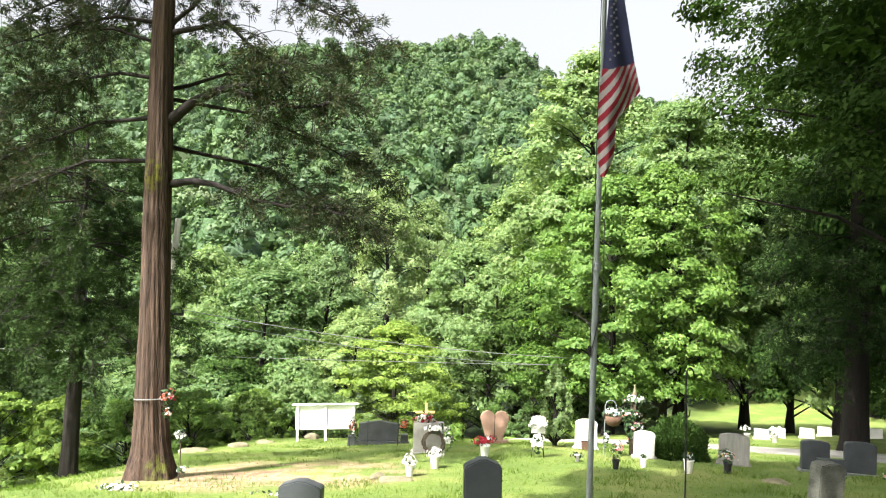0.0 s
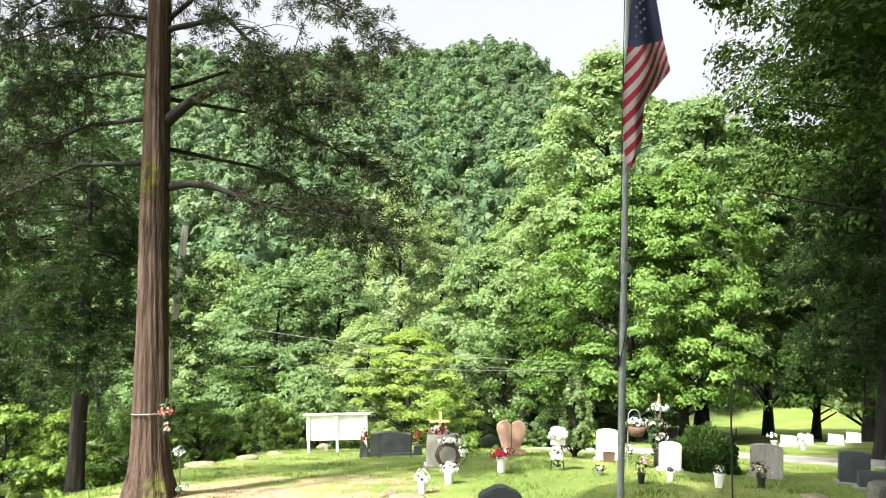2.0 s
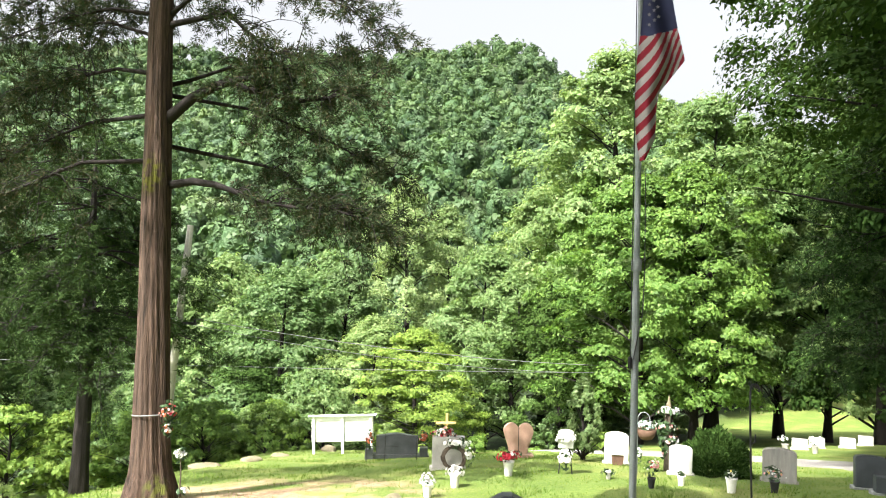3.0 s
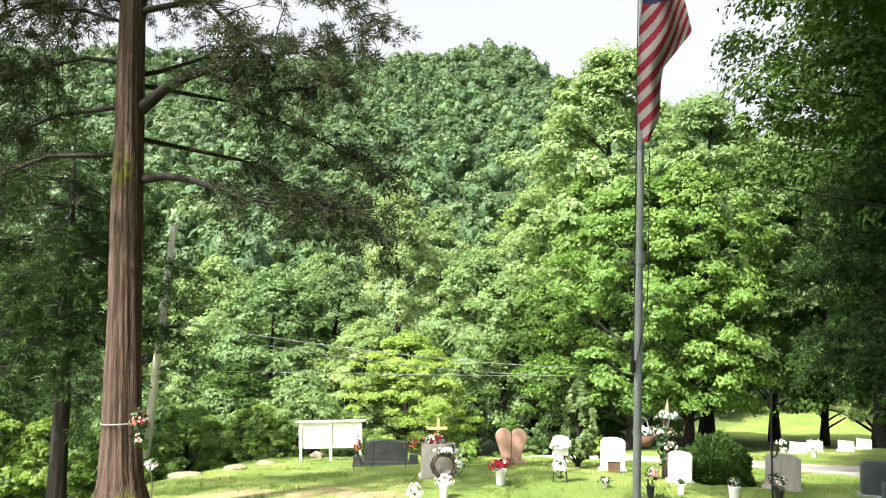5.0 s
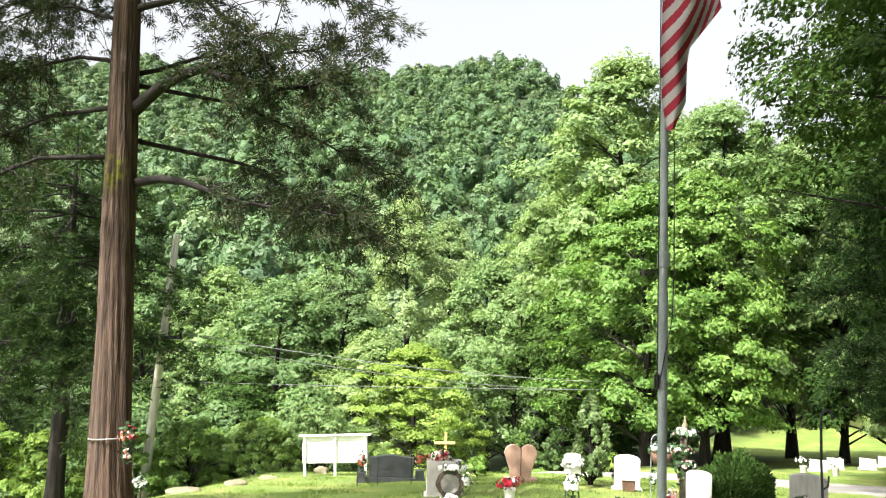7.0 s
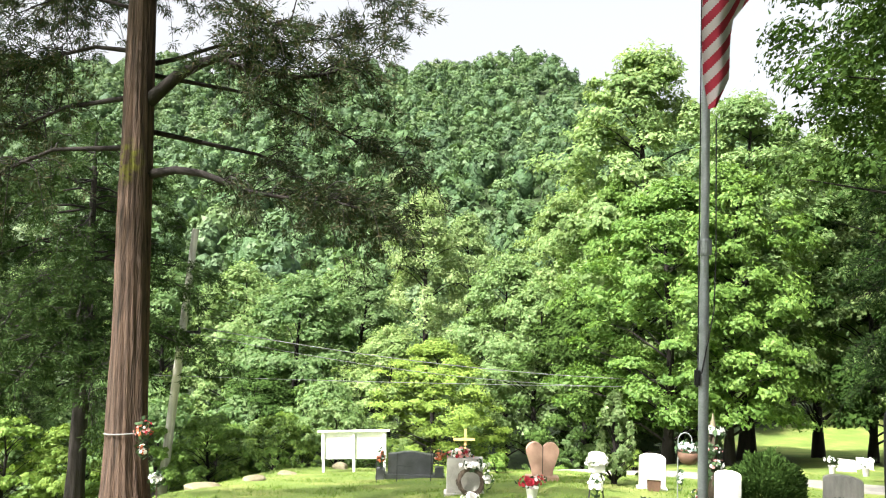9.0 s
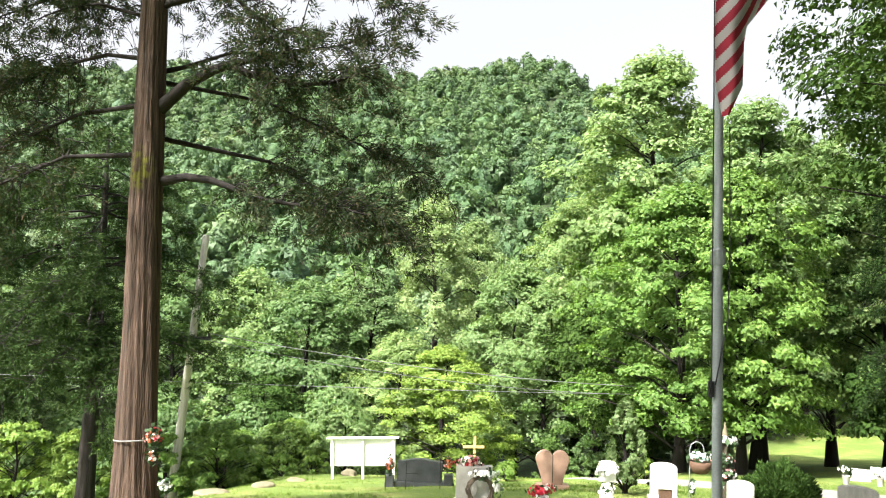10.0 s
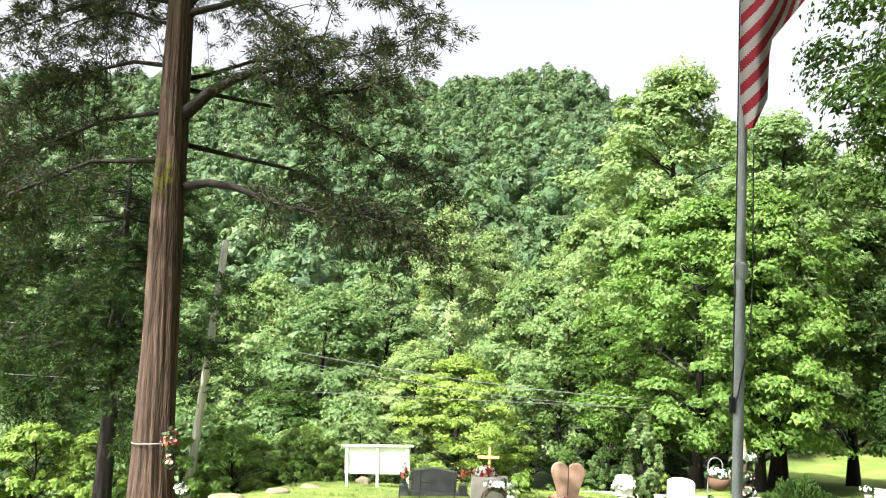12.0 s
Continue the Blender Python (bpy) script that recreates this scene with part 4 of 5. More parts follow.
def flowers(parent, seed, centre, spread, mix_of, size, leaves=34, leaf=0.05):
    """Flower heads and leaves heaped about a centre, given in the thing's own frame."""
    rng = np.random.default_rng(seed)
    c, s = np.array(centre, float), np.array(spread, float)
    for mat, count in mix_of:
        for _ in range(int(count * 1.9)):
            d = rng.normal(size=3)
            d /= np.linalg.norm(d)
            d[2] = abs(d[2]) * 0.9 - 0.15
            d[1] = -abs(d[1]) if rng.uniform() < 0.7 else d[1]
            p = c + d * s * rng.uniform(0.3, 1.05)
            ob = new("flower", ROSE[mat.name])
            ob.parent = parent
            q = Vector(d * [1, 1, 1.2]).to_track_quat("Z", "Y")
            k = size * rng.uniform(0.5, 0.85)
            ob.matrix_basis = Matrix.LocRotScale(p, q, (k, k, k))
    d = rng.normal(size=(leaves, 3))
    d /= np.linalg.norm(d, axis=1, keepdims=True)
    v, f = leaf_quads(rng, c + d * s * rng.uniform(0.4, 1.05, (leaves, 1)), d + rng.normal(size=d.shape) * 0.5, leaf * rng.uniform(0.7, 1.4, leaves), 2.0)
    tagged(part("leaves", fast_mesh("leaves", v, f, STEM), None, parent, "dark green silk leaves"), kind="stuff")


def lathe(profile, sides=14):
    """A turned form from (radius, height) pairs."""
    bm = bmesh.new()
    rings = [[bm.verts.new((r * math.cos(2 * math.pi * k / sides), r * math.sin(2 * math.pi * k / sides), z)) for k in range(sides)] for r, z in profile]
    for a, b in zip(rings, rings[1:]):
        for k in range(sides):
            bm.faces.new((a[k], a[(k + 1) % sides], b[(k + 1) % sides], b[k]))
    bm.faces.new(rings[0][::-1])
    bm.faces.new(rings[-1])
    return bm


VASE = [(0.05, -0.04), (0.055, 0.0), (0.064, 0.08), (0.078, 0.18), (0.088, 0.2), (0.088, 0.215), (0.07, 0.21), (0.04, 0.1)]


def vase_of(x, y, seed, scale, mat, mix_of, label, spread=(0.17, 0.14, 0.13), up=0.3, size=0.09, leaves=30):
    t = thing("flower_vase", on_ground(x, y, seed * 33), label, "flower vase", "grave flowers")
    bm = lathe([(r * scale, z * scale) for r, z in VASE])
    part("vase", bm, mat, t, smooth=True)
    flowers(t, seed, (0, 0, up), spread, mix_of, size, leaves)
    return t


vase_of(0.72, 18.3, 1, 1.5, PETAL_WHITE, [(PETAL_RED, 24), (PETAL_WHITE, 3)], "red silk roses in a white pot before the heart stone", (0.38, 0.2, 0.16), 0.42, 0.13)
vase_of(3.45, 16.8, 2, 1.0, IRON, [(PETAL_PINK, 7), (PETAL_WHITE, 9), (PETAL_RED, 3)], "pink and white flowers in a dark vase", (0.2, 0.16, 0.22), 0.42, 0.09)
vase_of(4.95, 16.6, 3, 1.35, MARBLE, [(PETAL_WHITE, 9), (PETAL_YELLOW, 3)], "white flowers in a white vase", (0.15, 0.12, 0.1), 0.36, 0.09)
vase_of(5.83, 16.7, 4, 1.1, IRON, [(PETAL_WHITE, 8), (PETAL_YELLOW, 4), (PETAL_PINK, 4)], "mixed pale flowers in a dark vase before a grey headstone", (0.2, 0.14, 0.16), 0.36, 0.08)
vase_of(-0.46, 16.9, 5, 1.4, MARBLE, [(PETAL_WHITE, 44)], "white flowers in a white urn on the grass", (0.2, 0.15, 0.22), 0.28, 0.13, 6)
vase_of(-0.96, 15.6, 6, 1.2, MARBLE, [(PETAL_WHITE, 36)], "white flowers in a stone urn on the grass", (0.14, 0.12, 0.26), 0.26, 0.12, 6)
vase_of(2.9, 18.2, 7, 0.8, GREY_STONE, [(PETAL_WHITE, 7)], "small white flower pot in the grass", (0.18, 0.14, 0.06), 0.14, 0.07)
vase_of(4.2, 17.3, 8, 1.0, MARBLE, [(PETAL_WHITE, 3)], "small white grave lantern in the grass", (0.06, 0.06, 0.06), 0.24, 0.07)
vase_of(12.9, 31.5, 9, 1.6, GREY_STONE, [(PETAL_WHITE, 10)], "white flowers on a low grave in the lower field", (0.35, 0.25, 0.25), 0.5, 0.14)
vase_of(13.8, 30.9, 10, 1.6, GREY_STONE, [(PETAL_WHITE, 12)], "white flowers on a low grave in the lower field", (0.4, 0.25, 0.3), 0.5, 0.14)
vase_of(8.75, 15.6, 11, 0.9, POT_BROWN, [(PETAL_PINK, 6), (PETAL_ORANGE, 6), (PETAL_WHITE, 4)], "peach and white flowers lying before a headstone", (0.35, 0.15, 0.1), 0.12, 0.11)

# heaps of white flowers by the cedar's foot
heap = thing("flower_heap", on_ground(-5.95, 14.0), "faded white flowers heaped at the cedar's foot", "flowers", "grave flowers")
flowers(heap, 20, (0, 0, 0.02), (0.42, 0.22, 0.14), [(PETAL_WHITE, 34)], 0.1, 50)
heap = thing("flower_heap", on_ground(-3.0, 13.2), "white flowers scattered in the sunlit grass", "flowers", "grave flowers")
flowers(heap, 21, (0, 0, 0.0), (0.45, 0.2, 0.06), [(PETAL_WHITE, 12)], 0.06, 30)

# dark granite vases each side of the wide stone
for k, x in enumerate((-3.26, -1.5)):
    t = thing("grave_vase", on_ground(x, 25.4, 4), "square dark granite vase with rust-coloured flowers", "flower vase", "granite vases")
    bm = bmesh.new(); box(bm, 0, 0, 0.14, 0.26, 0.26, 0.4, 0.012)
    part("block", bm, GRANITE_BLACK, t)
    flowers(t, 30 + k, (0, 0, 0.62), (0.14, 0.12, 0.34), [(PETAL_ORANGE, 26), (PETAL_PINK, 4), (PETAL_WHITE, 3)], 0.11, 60)
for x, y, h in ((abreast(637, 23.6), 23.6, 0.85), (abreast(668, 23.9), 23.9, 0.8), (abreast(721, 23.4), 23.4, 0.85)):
    t = thing("garden_stake", on_ground(x, y), "thin black iron stake with a short crossbar", "stake", "stakes")
    rod = part("rod", tube_mesh("rod", [tube([(0, 0, -0.1), (0, 0, h * 0.5), (0, 0, h)], [0.012, 0.012, 0.009], 6)], IRON), None, t)
    part("crossbar", tube_mesh("crossbar", [tube([(-0.02, 0, h * 0.55), (0.2, 0, h * 0.56), (0.38, 0, h * 0.55)], [0.009, 0.009, 0.007], 6)], IRON), None, rod)

# wreath and flowers on the grey stone
wreath = thing("twig_wreath", on_ground(-0.5, 19.52, 5, -0.12), "brown twig wreath leaning on a grey headstone", "wreath")
rng = np.random.default_rng(40)
strands = []
for k in range(16):
    ph, r0 = rng.uniform(0, 6.28), 0.26 + rng.uniform(-0.035, 0.035)
    pts = []
    for i in range(25):
        a = 2 * math.pi * i / 24
        pts.append(((r0 + 0.025 * math.sin(5 * a + ph)) * math.cos(a), -0.02 + 0.03 * math.sin(4 * a + 2 * ph) + 0.1 * math.sin(a) * 0.3, 0.42 + (r0 + 0.025 * math.cos(5 * a + ph)) * math.sin(a)))
    strands.append(tube(pts, [0.011] * 25, 5))
tagged(part("twig_ring", tube_mesh("twig_ring", strands, TWIG), None, wreath), kind="stuff")
flowers(wreath, 41, (0.1, -0.02, 0.74), (0.36, 0.1, 0.15), [(PETAL_WHITE, 26)], 0.13, 30)
flowers(wreath, 42, (0.36, -0.02, 0.45), (0.12, 0.1, 0.3), [(PETAL_WHITE, 14)], 0.12, 20)
saddle = thing("saddle_flowers", on_ground(-0.74, 19.8, 5, 0.84), "pink and white flower saddle on a headstone", "flowers", "grave flowers")
flowers(saddle, 43, (0, 0, 0.0), (0.34, 0.16, 0.22), [(PETAL_PINK, 20), (PETAL_WHITE, 12), (PETAL_RED, 6)], 0.13, 60)

# white spray on an easel
easel = thing("memorial_easel", on_ground(2.05, 18.8, -4), "white rounded flower spray on a dark easel", "grave flowers", "grave flowers")
for a in (-1, 1):
    part("leg", tube_mesh("leg", [tube([(0.16 * a, -0.05, -0.05), (0.1 * a, 0, 0.5), (0.05 * a, 0.05, 1.0)], [0.014] * 3, 6)], IRON), None, easel)
part("spray_board", slab(outline("arch", 0.34, 0.42), 0.06, 0.01, Matrix.Translation((0, -0.04, 0.6))), PETAL_WHITE, easel)
flowers(easel, 50, (0, -0.1, 0.8), (0.23, 0.08, 0.28), [(PETAL_WHITE, 70)], 0.13, 6)
flowers(easel, 51, (0, -0.05, 0.36), (0.17, 0.12, 0.36), [(PETAL_WHITE, 44)], 0.12, 44)

# planter box by the white stone
planter = thing("planter", on_ground(3.68, 20.75, -6), "small tapered brown planter before a white headstone", "planter")
bm = bmesh.new(); box(bm, 0, 0, 0.14, 0.3, 0.22, 0.3, 0.01)
for v in bm.verts:
    if v.co.z < 0.1:
        v.co.x *= 0.86
tub = part("tub", bm, POT_BROWN, planter)
bm = bmesh.new(); box(bm, 0, 0, 0.3, 0.36, 0.28, 0.05, 0.012)
part("rim", bm, MARBLE, tub, "pale rim")

# shepherd's hook with hanging basket
hook = thing("shepherd_hook", on_ground(3.7, 18.9), "thin grey shepherd's hook with a hanging flower basket", "garden hook")
arc = [(0, 0, -0.15), (0, 0, 0.6), (0, 0, 1.25)] + [(0.14 - 0.14 * math.cos(t), 0, 1.25 + 0.16 * math.sin(t)) for t in np.linspace(0.3, 3.3, 9)]
part("rod", tube_mesh("rod", [tube(arc, [0.012] * len(arc), 6)], STEEL), None, hook)
basket = part("basket", lathe([(0.05, 0.5), (0.14, 0.53), (0.2, 0.62), (0.23, 0.76), (0.21, 0.76), (0.1, 0.66)]), POT_BROWN, hook, "brown coir basket", True)
basket.location = (0.2, 0, 0.28)
flowers(hook, 60, (0.2, 0, 1.1), (0.26, 0.18, 0.18), [(PETAL_TEAL, 14), (PETAL_WHITE, 16)], 0.1, 60)
flowers(hook, 61, (0.05, 0, 0.45), (0.08, 0.08, 0.3), [(PETAL_WHITE, 8)], 0.08, 40)

# the flower-wound pillar
pillar = thing("flower_pillar", on_ground(4.62, 19.6), "dark pillar wound with white flowers under a pointed cap", "grave ornament")
part("post", lathe([(0.11, -0.1), (0.11, 0.1), (0.09, 0.6), (0.1, 1.3), (0.08, 1.42)]), TWIG, pillar, smooth=True)
part("cap", lathe([(0.05, 1.48), (0.075, 1.52), (0.03, 1.66), (0.004, 1.8)]), ROCK, pillar, "pale pointed cap", True)
flowers(pillar, 70, (0, 0, 1.4), (0.28, 0.2, 0.16), [(PETAL_WHITE, 34), (PETAL_PINK, 3)], 0.12, 60, 0.08)
for k in range(3):
    flowers(pillar, 71 + k, (-0.08 + 0.09 * k, 0, 1.02 - 0.32 * k), (0.26, 0.18, 0.2), [(PETAL_WHITE, 10), (PETAL_PINK, 6)], 0.12, 130, 0.08)

# tall black hook close to the path
hook = thing("shepherd_hook", on_ground(1.9, 8.39), "tall black iron shepherd's hook in the grass", "garden hook")
arc = [(0, 0, -0.2), (0.01, 0, 0.9), (-0.01, 0, 1.6)] + [(0.025 - 0.035 * math.cos(t), 0, 1.85 + 0.05 * math.sin(t)) for t in np.linspace(0.0, 3.4, 8)]
part("rod", tube_mesh("rod", [tube(arc, [0.008] * len(arc), 6)], IRON), None, hook)
part("side_arm", tube_mesh("side_arm", [tube([(0, 0, 1.42), (0.03, 0, 1.44), (0.035, 0, 1.5)], [0.006] * 3, 6)], IRON), None, hook)

# wooden cross
cross = thing("wooden_cross", on_ground(-0.86, 32.0), "plain pale timber cross standing in the grass", "cross")
bm = bmesh.new(); box(bm, 0, 0, 0.62, 0.1, 0.06, 1.86, 0.006)
part("upright", bm, WOOD_PALE, cross)
bm = bmesh.new(); box(bm, 0, -0.055, 1.16, 0.84, 0.05, 0.1, 0.006, pose(0, 0, 0, 0, -2, 0))
part("arm", bm, WOOD_PALE, cross)

# ---------------------------------------------------------------- flag, cleat and rope
bm = bmesh.new(); box(bm, -0.055, -0.03, 2.12, 0.035, 0.05, 0.13, 0.012)
part("cleat", bm, IRON, pole_thing, "black cleat wound with rope")
part("collar", lathe([(0.046, 3.0), (0.05, 3.02), (0.05, 3.1), (0.04, 3.12)], 16), STEEL, pole_thing)
halyard = [(0.07, -0.02, 4.0), (0.075, -0.02, 3.0), (0.06, -0.03, 2.6), (-0.03, -0.05, 2.15)]
part("rope", tube_mesh("rope", [tube(halyard, [0.005] * 4, 5), tube([(-0.055, -0.045, 2.15), (-0.05, -0.04, 4.0), (-0.045, -0.03, 7.0)], [0.005] * 3, 5)], IRON), None, pole_thing)


def flag_cloth():
    """The hanging flag: gathered at the hoist, one corner swung out, stripes running down its folds."""
    zs = [4.06, 4.28, 4.6, 4.72, 5.04, 5.36, 6.0, 6.6, 6.75]
    left = [0.0, -0.045, -0.06, -0.06, -0.045, -0.01, 0.03, 0.03, 0.03]
    right = [0.04, 0.135, 0.15, 0.17, 0.41, 0.33, 0.2, 0.1, 0.08]
    cols, rows = 70, 230
    z = np.linspace(zs[0], zs[-1], rows)
    lo, hi = np.interp(z, zs, left), np.interp(z, zs, right)
    bm = bmesh.new()
    grid = []
    for i in range(rows):
        line = []
        for k in range(cols):
            u = k / (cols - 1)
            x = lo[i] + (hi[i] - lo[i]) * u
            w = hi[i] - lo[i]
            y = -0.075 + 0.09 * w * math.sin(7.5 * u + 1.5 * z[i]) + 0.03 * math.sin(2.2 * z[i] + 3 * u) - 0.16 * u * w
            line.append(bm.verts.new((x, y, z[i])))
        grid.append(line)
    bm.verts.ensure_lookup_table()
    for i in range(rows - 1):
        for k in range(cols - 1):
            f = bm.faces.new((grid[i][k], grid[i][k + 1], grid[i + 1][k + 1], grid[i + 1][k]))
            c = f.calc_center_median()
            band = (0.9 * c.x - 0.44 * (c.z - 4.06) - 0.05 * math.sin(9 * c.x)) / 0.038
            f.material_index = 0 if math.floor(band + 0.35) % 2 == 0 else 1
            if c.z > 5.27 + 0.35 * max(0, c.x - 0.08) + 0.25 * max(0, 0.06 - c.x):
                f.material_index = 2
            f.smooth = True
    me = bpy.data.meshes.new("cloth")
    bm.to_mesh(me)
    bm.free()
    for m in (FLAG_RED_SHADED, FLAG_WHITE_SHADED, FLAG_BLUE):
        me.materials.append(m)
    return me


flag = thing("flag", Matrix.Translation((PX, PY, PZ)), "limp red and white striped flag with starred navy corner", "flag")
part("cloth", flag_cloth(), None, flag)
bm = bmesh.new()
ring = [bm.verts.new(((0.022 if k % 2 == 0 else 0.01) * math.sin(math.pi * k / 5), 0, (0.022 if k % 2 == 0 else 0.01) * math.cos(math.pi * k / 5))) for k in range(10)]
bm.faces.new(ring)
star_mesh = bpy.data.meshes.new("star")
bmesh.ops.solidify(bm, geom=bm.faces[:], thickness=0.004)
bm.to_mesh(star_mesh)
bm.free()
star_mesh.materials.append(FLAG_WHITE_SHADED)
for col in range(3):
    for r in range(9):
        zz = 5.38 + 0.1 * r + 0.04 * col
        ob = new("star", star_mesh)
        ob.parent = flag
        u = 0.2 + 0.14 * col
        lo_x, hi_x = np.interp(zz, [5.36, 6.0, 6.6], [-0.01, 0.03, 0.03]), np.interp(zz, [5.36, 6.0, 6.6], [0.33, 0.2, 0.1])
        w = hi_x - lo_x
        ob.location = (lo_x + w * u, -0.075 + 0.09 * w * math.sin(7.5 * u + 1.5 * zz) + 0.03 * math.sin(2.2 * zz + 3 * u) - 0.16 * u * w - 0.008, zz)

# ---------------------------------------------------------------- utility pole and wires
UB = Vector((-11.68, 29.0, gz(-11.68, 29.0) - 0.3))
UT = Vector((-11.05, 29.5, 3.23))
util = thing("utility_pole", Matrix.Translation(UB), "leaning weathered wooden utility pole among trees", "utility pole")
line = [(UT - UB) * k / 6 for k in range(7)]
part("post", tube_mesh("post", [tube(line, [0.17, 0.165, 0.155, 0.15, 0.14, 0.13, 0.12], 12)], WOOD_GREY), None, util)
bm = bmesh.new(); box(bm, 0, 0, 0, 0.8, 0.1, 0.1, 0.01, Matrix.Translation(UB.lerp(UT, 0.63) - UB + Vector((0.35, -0.16, 0.02))))
bracket = part("bracket", bm, IRON, util, "dark bracket")
bm = bmesh.new(); bmesh.ops.create_cone(bm, cap_ends=True, segments=10, radius1=0.05, radius2=0.035, depth=0.16, matrix=Matrix.Translation(UB.lerp(UT, 0.63) - UB + Vector((0.7, -0.16, 0.14))))
part("insulator", bm, IRON, bracket)


def wire(a, b, sag, r):
    a, b = Vector(a), Vector(b)
    pts = [a.lerp(b, k / 24) - Vector((0, 0, sag * 4 * (k / 24) * (1 - k / 24))) for k in range(25)]
    t = thing("overhead_wire", Matrix.Identity(4), "thin grey overhead cable strung past the woods", "cable", "overhead wires")
    part("strand", tube_mesh("strand", [tube(pts, [r] * 25, 5)], WIRE), None, t)


knot = UB.lerp(UT, 0.63) + Vector((0.7, -0.16, 0.2))
wire(knot, (13.3, 40.6, -2.9), 0.6, 0.017)
wire(knot + Vector((-0.3, 0, -0.2)), (13.3, 40.6, -3.05), 0.85, 0.012)
wire((-26, 27.5, -1.9), (13.3, 40.6, -3.3), 0.2, 0.013)
wire((-26, 27, 0.9), knot - Vector((0.7, 0, 0)), 0.4, 0.012)

# ---------------------------------------------------------------- flowers tied to the cedar
strap = thing("tree_strap", Matrix.Translation((BX - 0.05, BY + 0.05, -1.18)), "dark cord tied round the cedar with faded flowers", "cord")
pts = [(0.35 * math.cos(t), 0.35 * math.sin(t), -0.03 * math.sin(t) + 0.02 * math.cos(t)) for t in np.linspace(0, 2 * math.pi, 25)]
part("cord", tube_mesh("cord", [tube(pts, [0.012] * 25, 6)], WIRE), None, strap)
flowers(strap, 80, (0.41, -0.28, 0.06), (0.16, 0.12, 0.27), [(PETAL_RED, 9), (PETAL_ORANGE, 12), (PETAL_PINK, 8), (PETAL_WHITE, 3)], 0.085, 90, 0.05)
flowers(strap, 81, (0.4, -0.28, -0.22), (0.1, 0.1, 0.14), [(PETAL_WHITE, 6), (PETAL_ORANGE, 6)], 0.1, 30, 0.05)
stick = thing("flower_stake", on_ground(-5.32, 15.0), "white flowers on a thin stake beside the cedar", "grave flowers", "grave flowers")
part("stake", tube_mesh("stake", [tube([(0, 0, -0.1), (0.02, 0, 0.5), (0.0, 0, 0.95)], [0.014, 0.013, 0.01], 6)], TWIG), None, stick)
flowers(stick, 82, (0.02, -0.02, 0.85), (0.14, 0.12, 0.16), [(PETAL_WHITE, 13)], 0.1, 30)
flowers(stick, 83, (0.06, -0.02, 0.22), (0.12, 0.12, 0.12), [(PETAL_WHITE, 8)], 0.09, 20)


# ---------------------------------------------------------------- shrubs and rocks
def fine_bush(seed, count, rx, rz, size, mat, upright):
    """A dense clipped shrub of short sprigs."""
    rng = np.random.default_rng(seed)
    d = rng.normal(size=(count, 3))
    d /= np.linalg.norm(d, axis=1, keepdims=True)
    d[:, 2] = np.abs(d[:, 2])
    lump = 1 + 0.12 * np.sin(5 * np.arctan2(d[:, 1], d[:, 0]) + 3 * d[:, 2]) + 0.08 * np.sin(11 * d[:, 0] + 7 * d[:, 2])
    p = d * np.array([rx, rx, rz]) * (lump * rng.uniform(0.35, 1.0, count) ** 0.4)[:, None] + np.array([0, 0, 0.05])
    v, f = strand_tris(rng, p, d + rng.normal(size=d.shape) * 0.5 + np.array([0, 0, upright]), size * rng.uniform(0.6, 1.4, count), size * 0.2)
    return fast_mesh("foliage", v, f, mat)


yew = thing("round_shrub", on_ground(5.62, 19.2), "dense dark green rounded shrub beside headstones", "shrub")
part("foliage", fine_bush(90, 18000, 0.7, 0.88, 0.1, LEAF_DARK, 0.5), None, yew)
part("stem", tube_mesh("stem", [tube([(0, 0, -0.1), (0.02, 0, 0.3), (0, 0, 0.7)], [0.05, 0.04, 0.02], 7)], BARK_DARK_SHADED), None, yew)
SHRUB = broad_crown(91, 2.15, 0.5, 0.1, 110, 3600, 0.07, LEAF_PALE, 2.4, 0.1)
tree_from(SHRUB, on_ground(3.0, 21.9, 20), "slender light-leaved shrub standing among the graves", "", "shrub", "shrub")
LOW = broad_crown(92, 0.55, 0.42, 0.03, 18, 700, 0.09, LEAF_BRIGHT, 0.8, 0.5)
for x, y, s in ((0.35, 29.6, 1.2), (-0.7, 35.5, 1.5), (3.2, 34.6, 1.3), (5.0, 31.5, 1.2), (3.9, 21.9, 0.8), (-8.2, 31.0, 1.5), (-7.2, 31.6, 1.2), (2.0, 36.2, 1.6), (-2.2, 36.4, 1.8), (5.9, 33.0, 1.5)):
    tree_from(LOW, on_ground(x, y, 70 * x) @ Matrix.Diagonal((s, s, s, 1)), "low leafy weed clump in the grass", "weed clumps", "plant", "weed_clump")


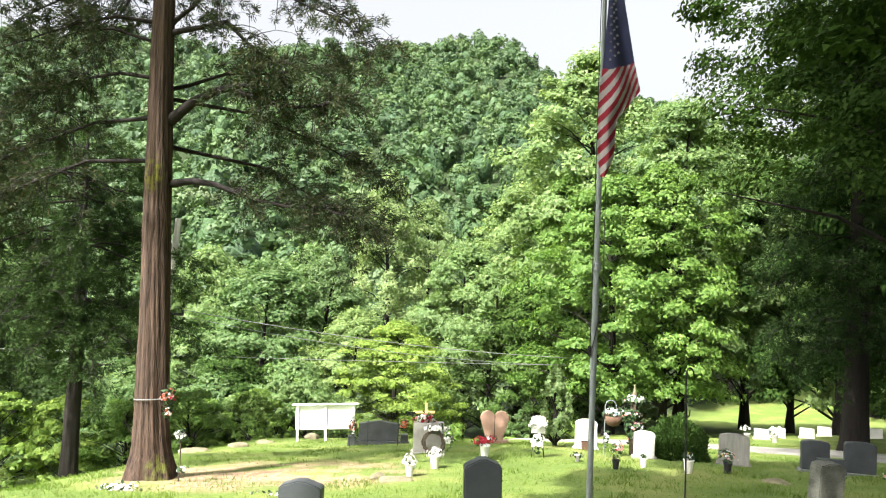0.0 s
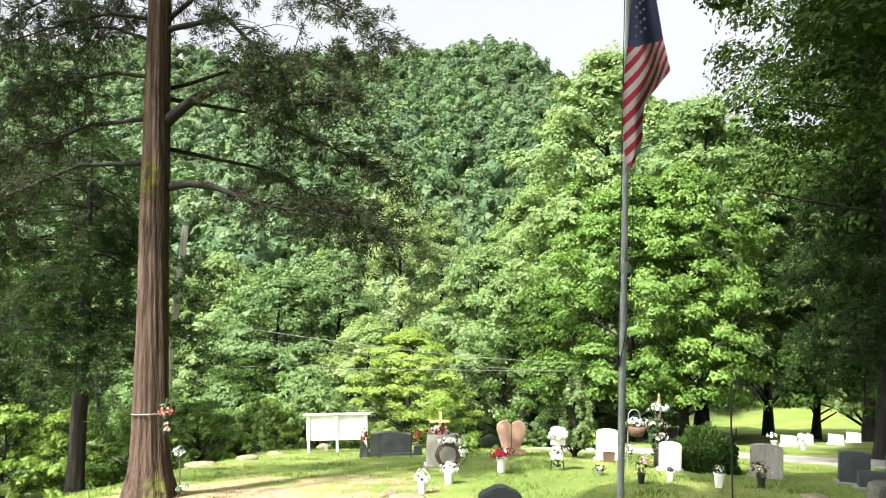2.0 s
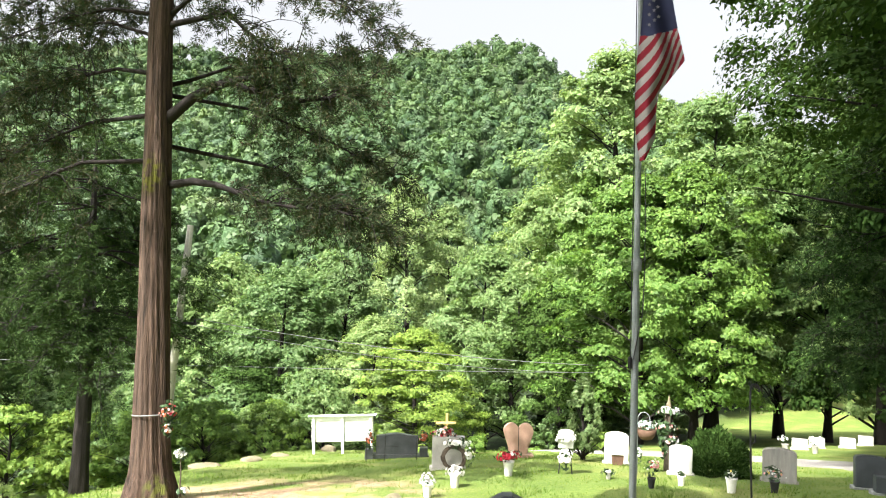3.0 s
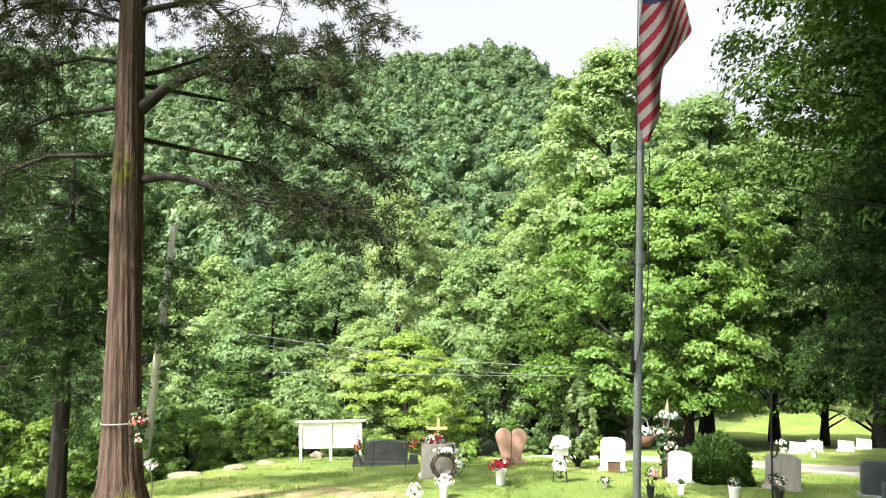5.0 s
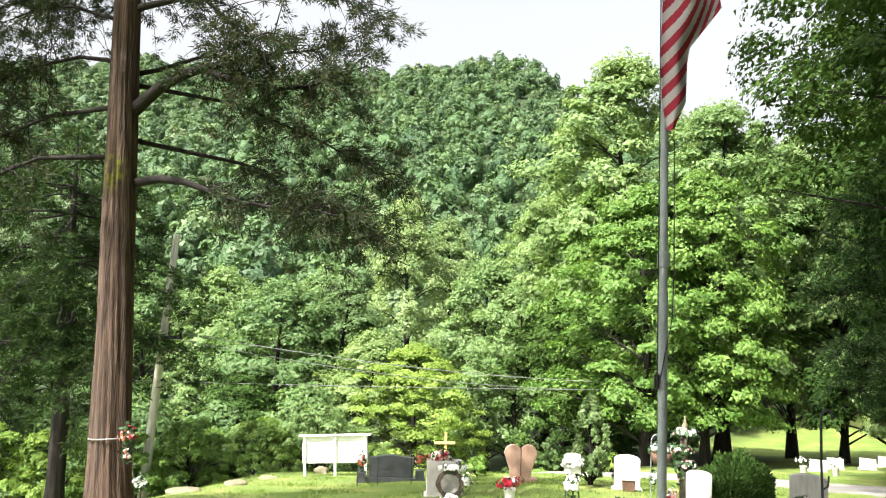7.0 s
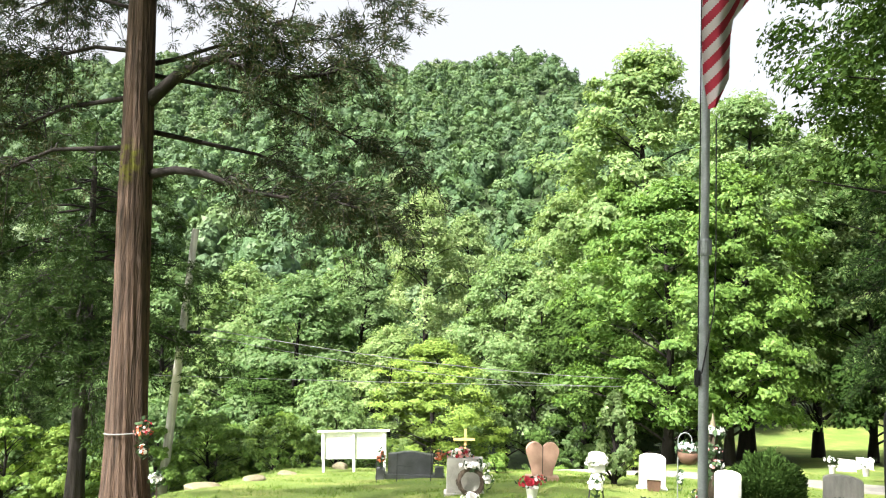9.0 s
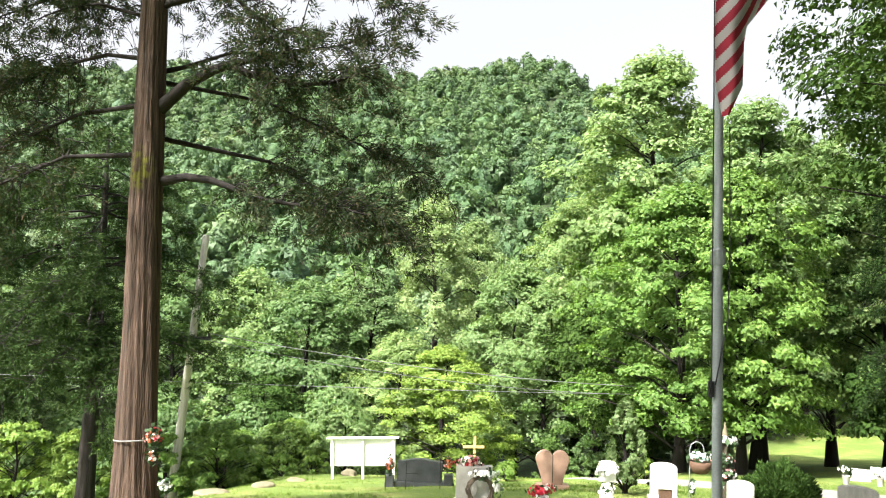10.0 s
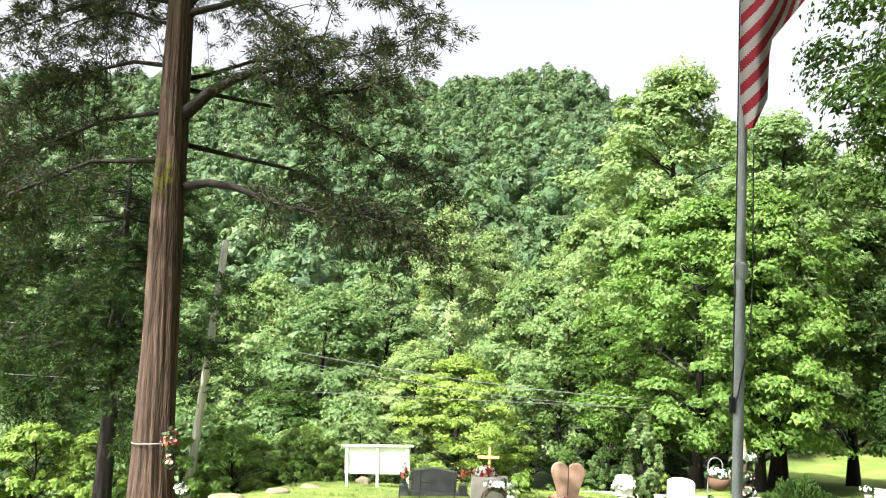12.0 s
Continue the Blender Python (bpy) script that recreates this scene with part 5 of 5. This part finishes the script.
def rock(x, y, sx, sy, sz, seed, label, mat=ROCK):
    rng = np.random.default_rng(seed)
    bm = bmesh.new()
    bmesh.ops.create_icosphere(bm, subdivisions=3, radius=1.0)
    ph = rng.uniform(0, 6, 3)
    for v in bm.verts:
        c = v.co
        k = 1 + 0.16 * math.sin(3 * c.x + ph[0]) + 0.12 * math.sin(4 * c.y + ph[1]) + 0.1 * math.sin(5 * c.z + ph[2] + 3 * c.x)
        v.co = Vector((c.x * k * sx, c.y * k * sy, max(-0.4, c.z) * k * sz))
    ob = part("rock", bm, mat, None, smooth=True)
    ob.matrix_world = on_ground(x, y, seed * 40)
    tagged(ob, label, "rock", "rocks")


# low grass mounds at the slope's edge are built from rock shapes
rock(-7.7, 23.0, 0.5, 0.34, 0.13, 1, "low tan grass mound at the slope's edge")
rock(-7.0, 25.0, 0.5, 0.34, 0.12, 2, "low tan grass mound at the slope's edge")
rock(-5.6, 31.2, 0.5, 0.3, 0.2, 3, "pale weathered boulder behind the notice board")
rock(-6.8, 28.0, 0.35, 0.25, 0.1, 4, "low tan grass mound at the slope's edge")
rock(-1.2, 15.0, 0.3, 0.2, 0.08, 5, "low pale fieldstone marker in the grass")
rock(-1.6, 15.4, 0.2, 0.16, 0.08, 6, "low pale fieldstone marker in the grass")
rock(6.3, 15.4, 0.3, 0.2, 0.06, 7, "flat fieldstone sunk in the grass")


# ---------------------------------------------------------------- grass
def turf_blades():
    rng = np.random.default_rng(99)
    n = 230000
    y = 6.0 + 26.0 * rng.uniform(0, 1, n) ** 1.25
    x = rng.uniform(-0.72, 0.72, n) * (y + 1.5)
    keep = (x > -9.5) & (x < 13)
    patch = np.sin(1.7 * x + 0.8 * y) * np.sin(1.3 * y - 0.7 * x) + 0.6 * np.sin(4.1 * x) * np.sin(3.7 * y)
    bare = ((x + 4.0) / 3.2) ** 2 + ((y - 16.8) / 1.7) ** 2 < 1
    keep &= ~(bare & (rng.uniform(0, 1, n) < 0.85)) & (rng.uniform(-1.3, 0.8, n) < patch)
    lane = np.abs(x - np.interp(y, [0, 12, 20, 24.6, 29, 33.5], [16, 14.8, 13.2, 11.4, 8.2, 3.6])) < 2.3
    keep &= ~lane
    x, y, patch = x[keep], y[keep], patch[keep]
    base = np.stack([x, y, terrain(x, y) - 0.01], 1)
    way = rng.normal(size=base.shape) * 0.45 + np.array([0, 0, 1])
    h = rng.uniform(0.03, 0.08, len(x)) * (1 + 0.6 * (patch > 0.6))
    v, f = sprig_blades(rng, base, way, h, 0.003 + 0.05 * h)
    tagged(new("grass", fast_mesh("grass", v, f, GRASS)), "short uneven sunlit grass with weedy tufts", "grass", kind="stuff")


turf_blades()
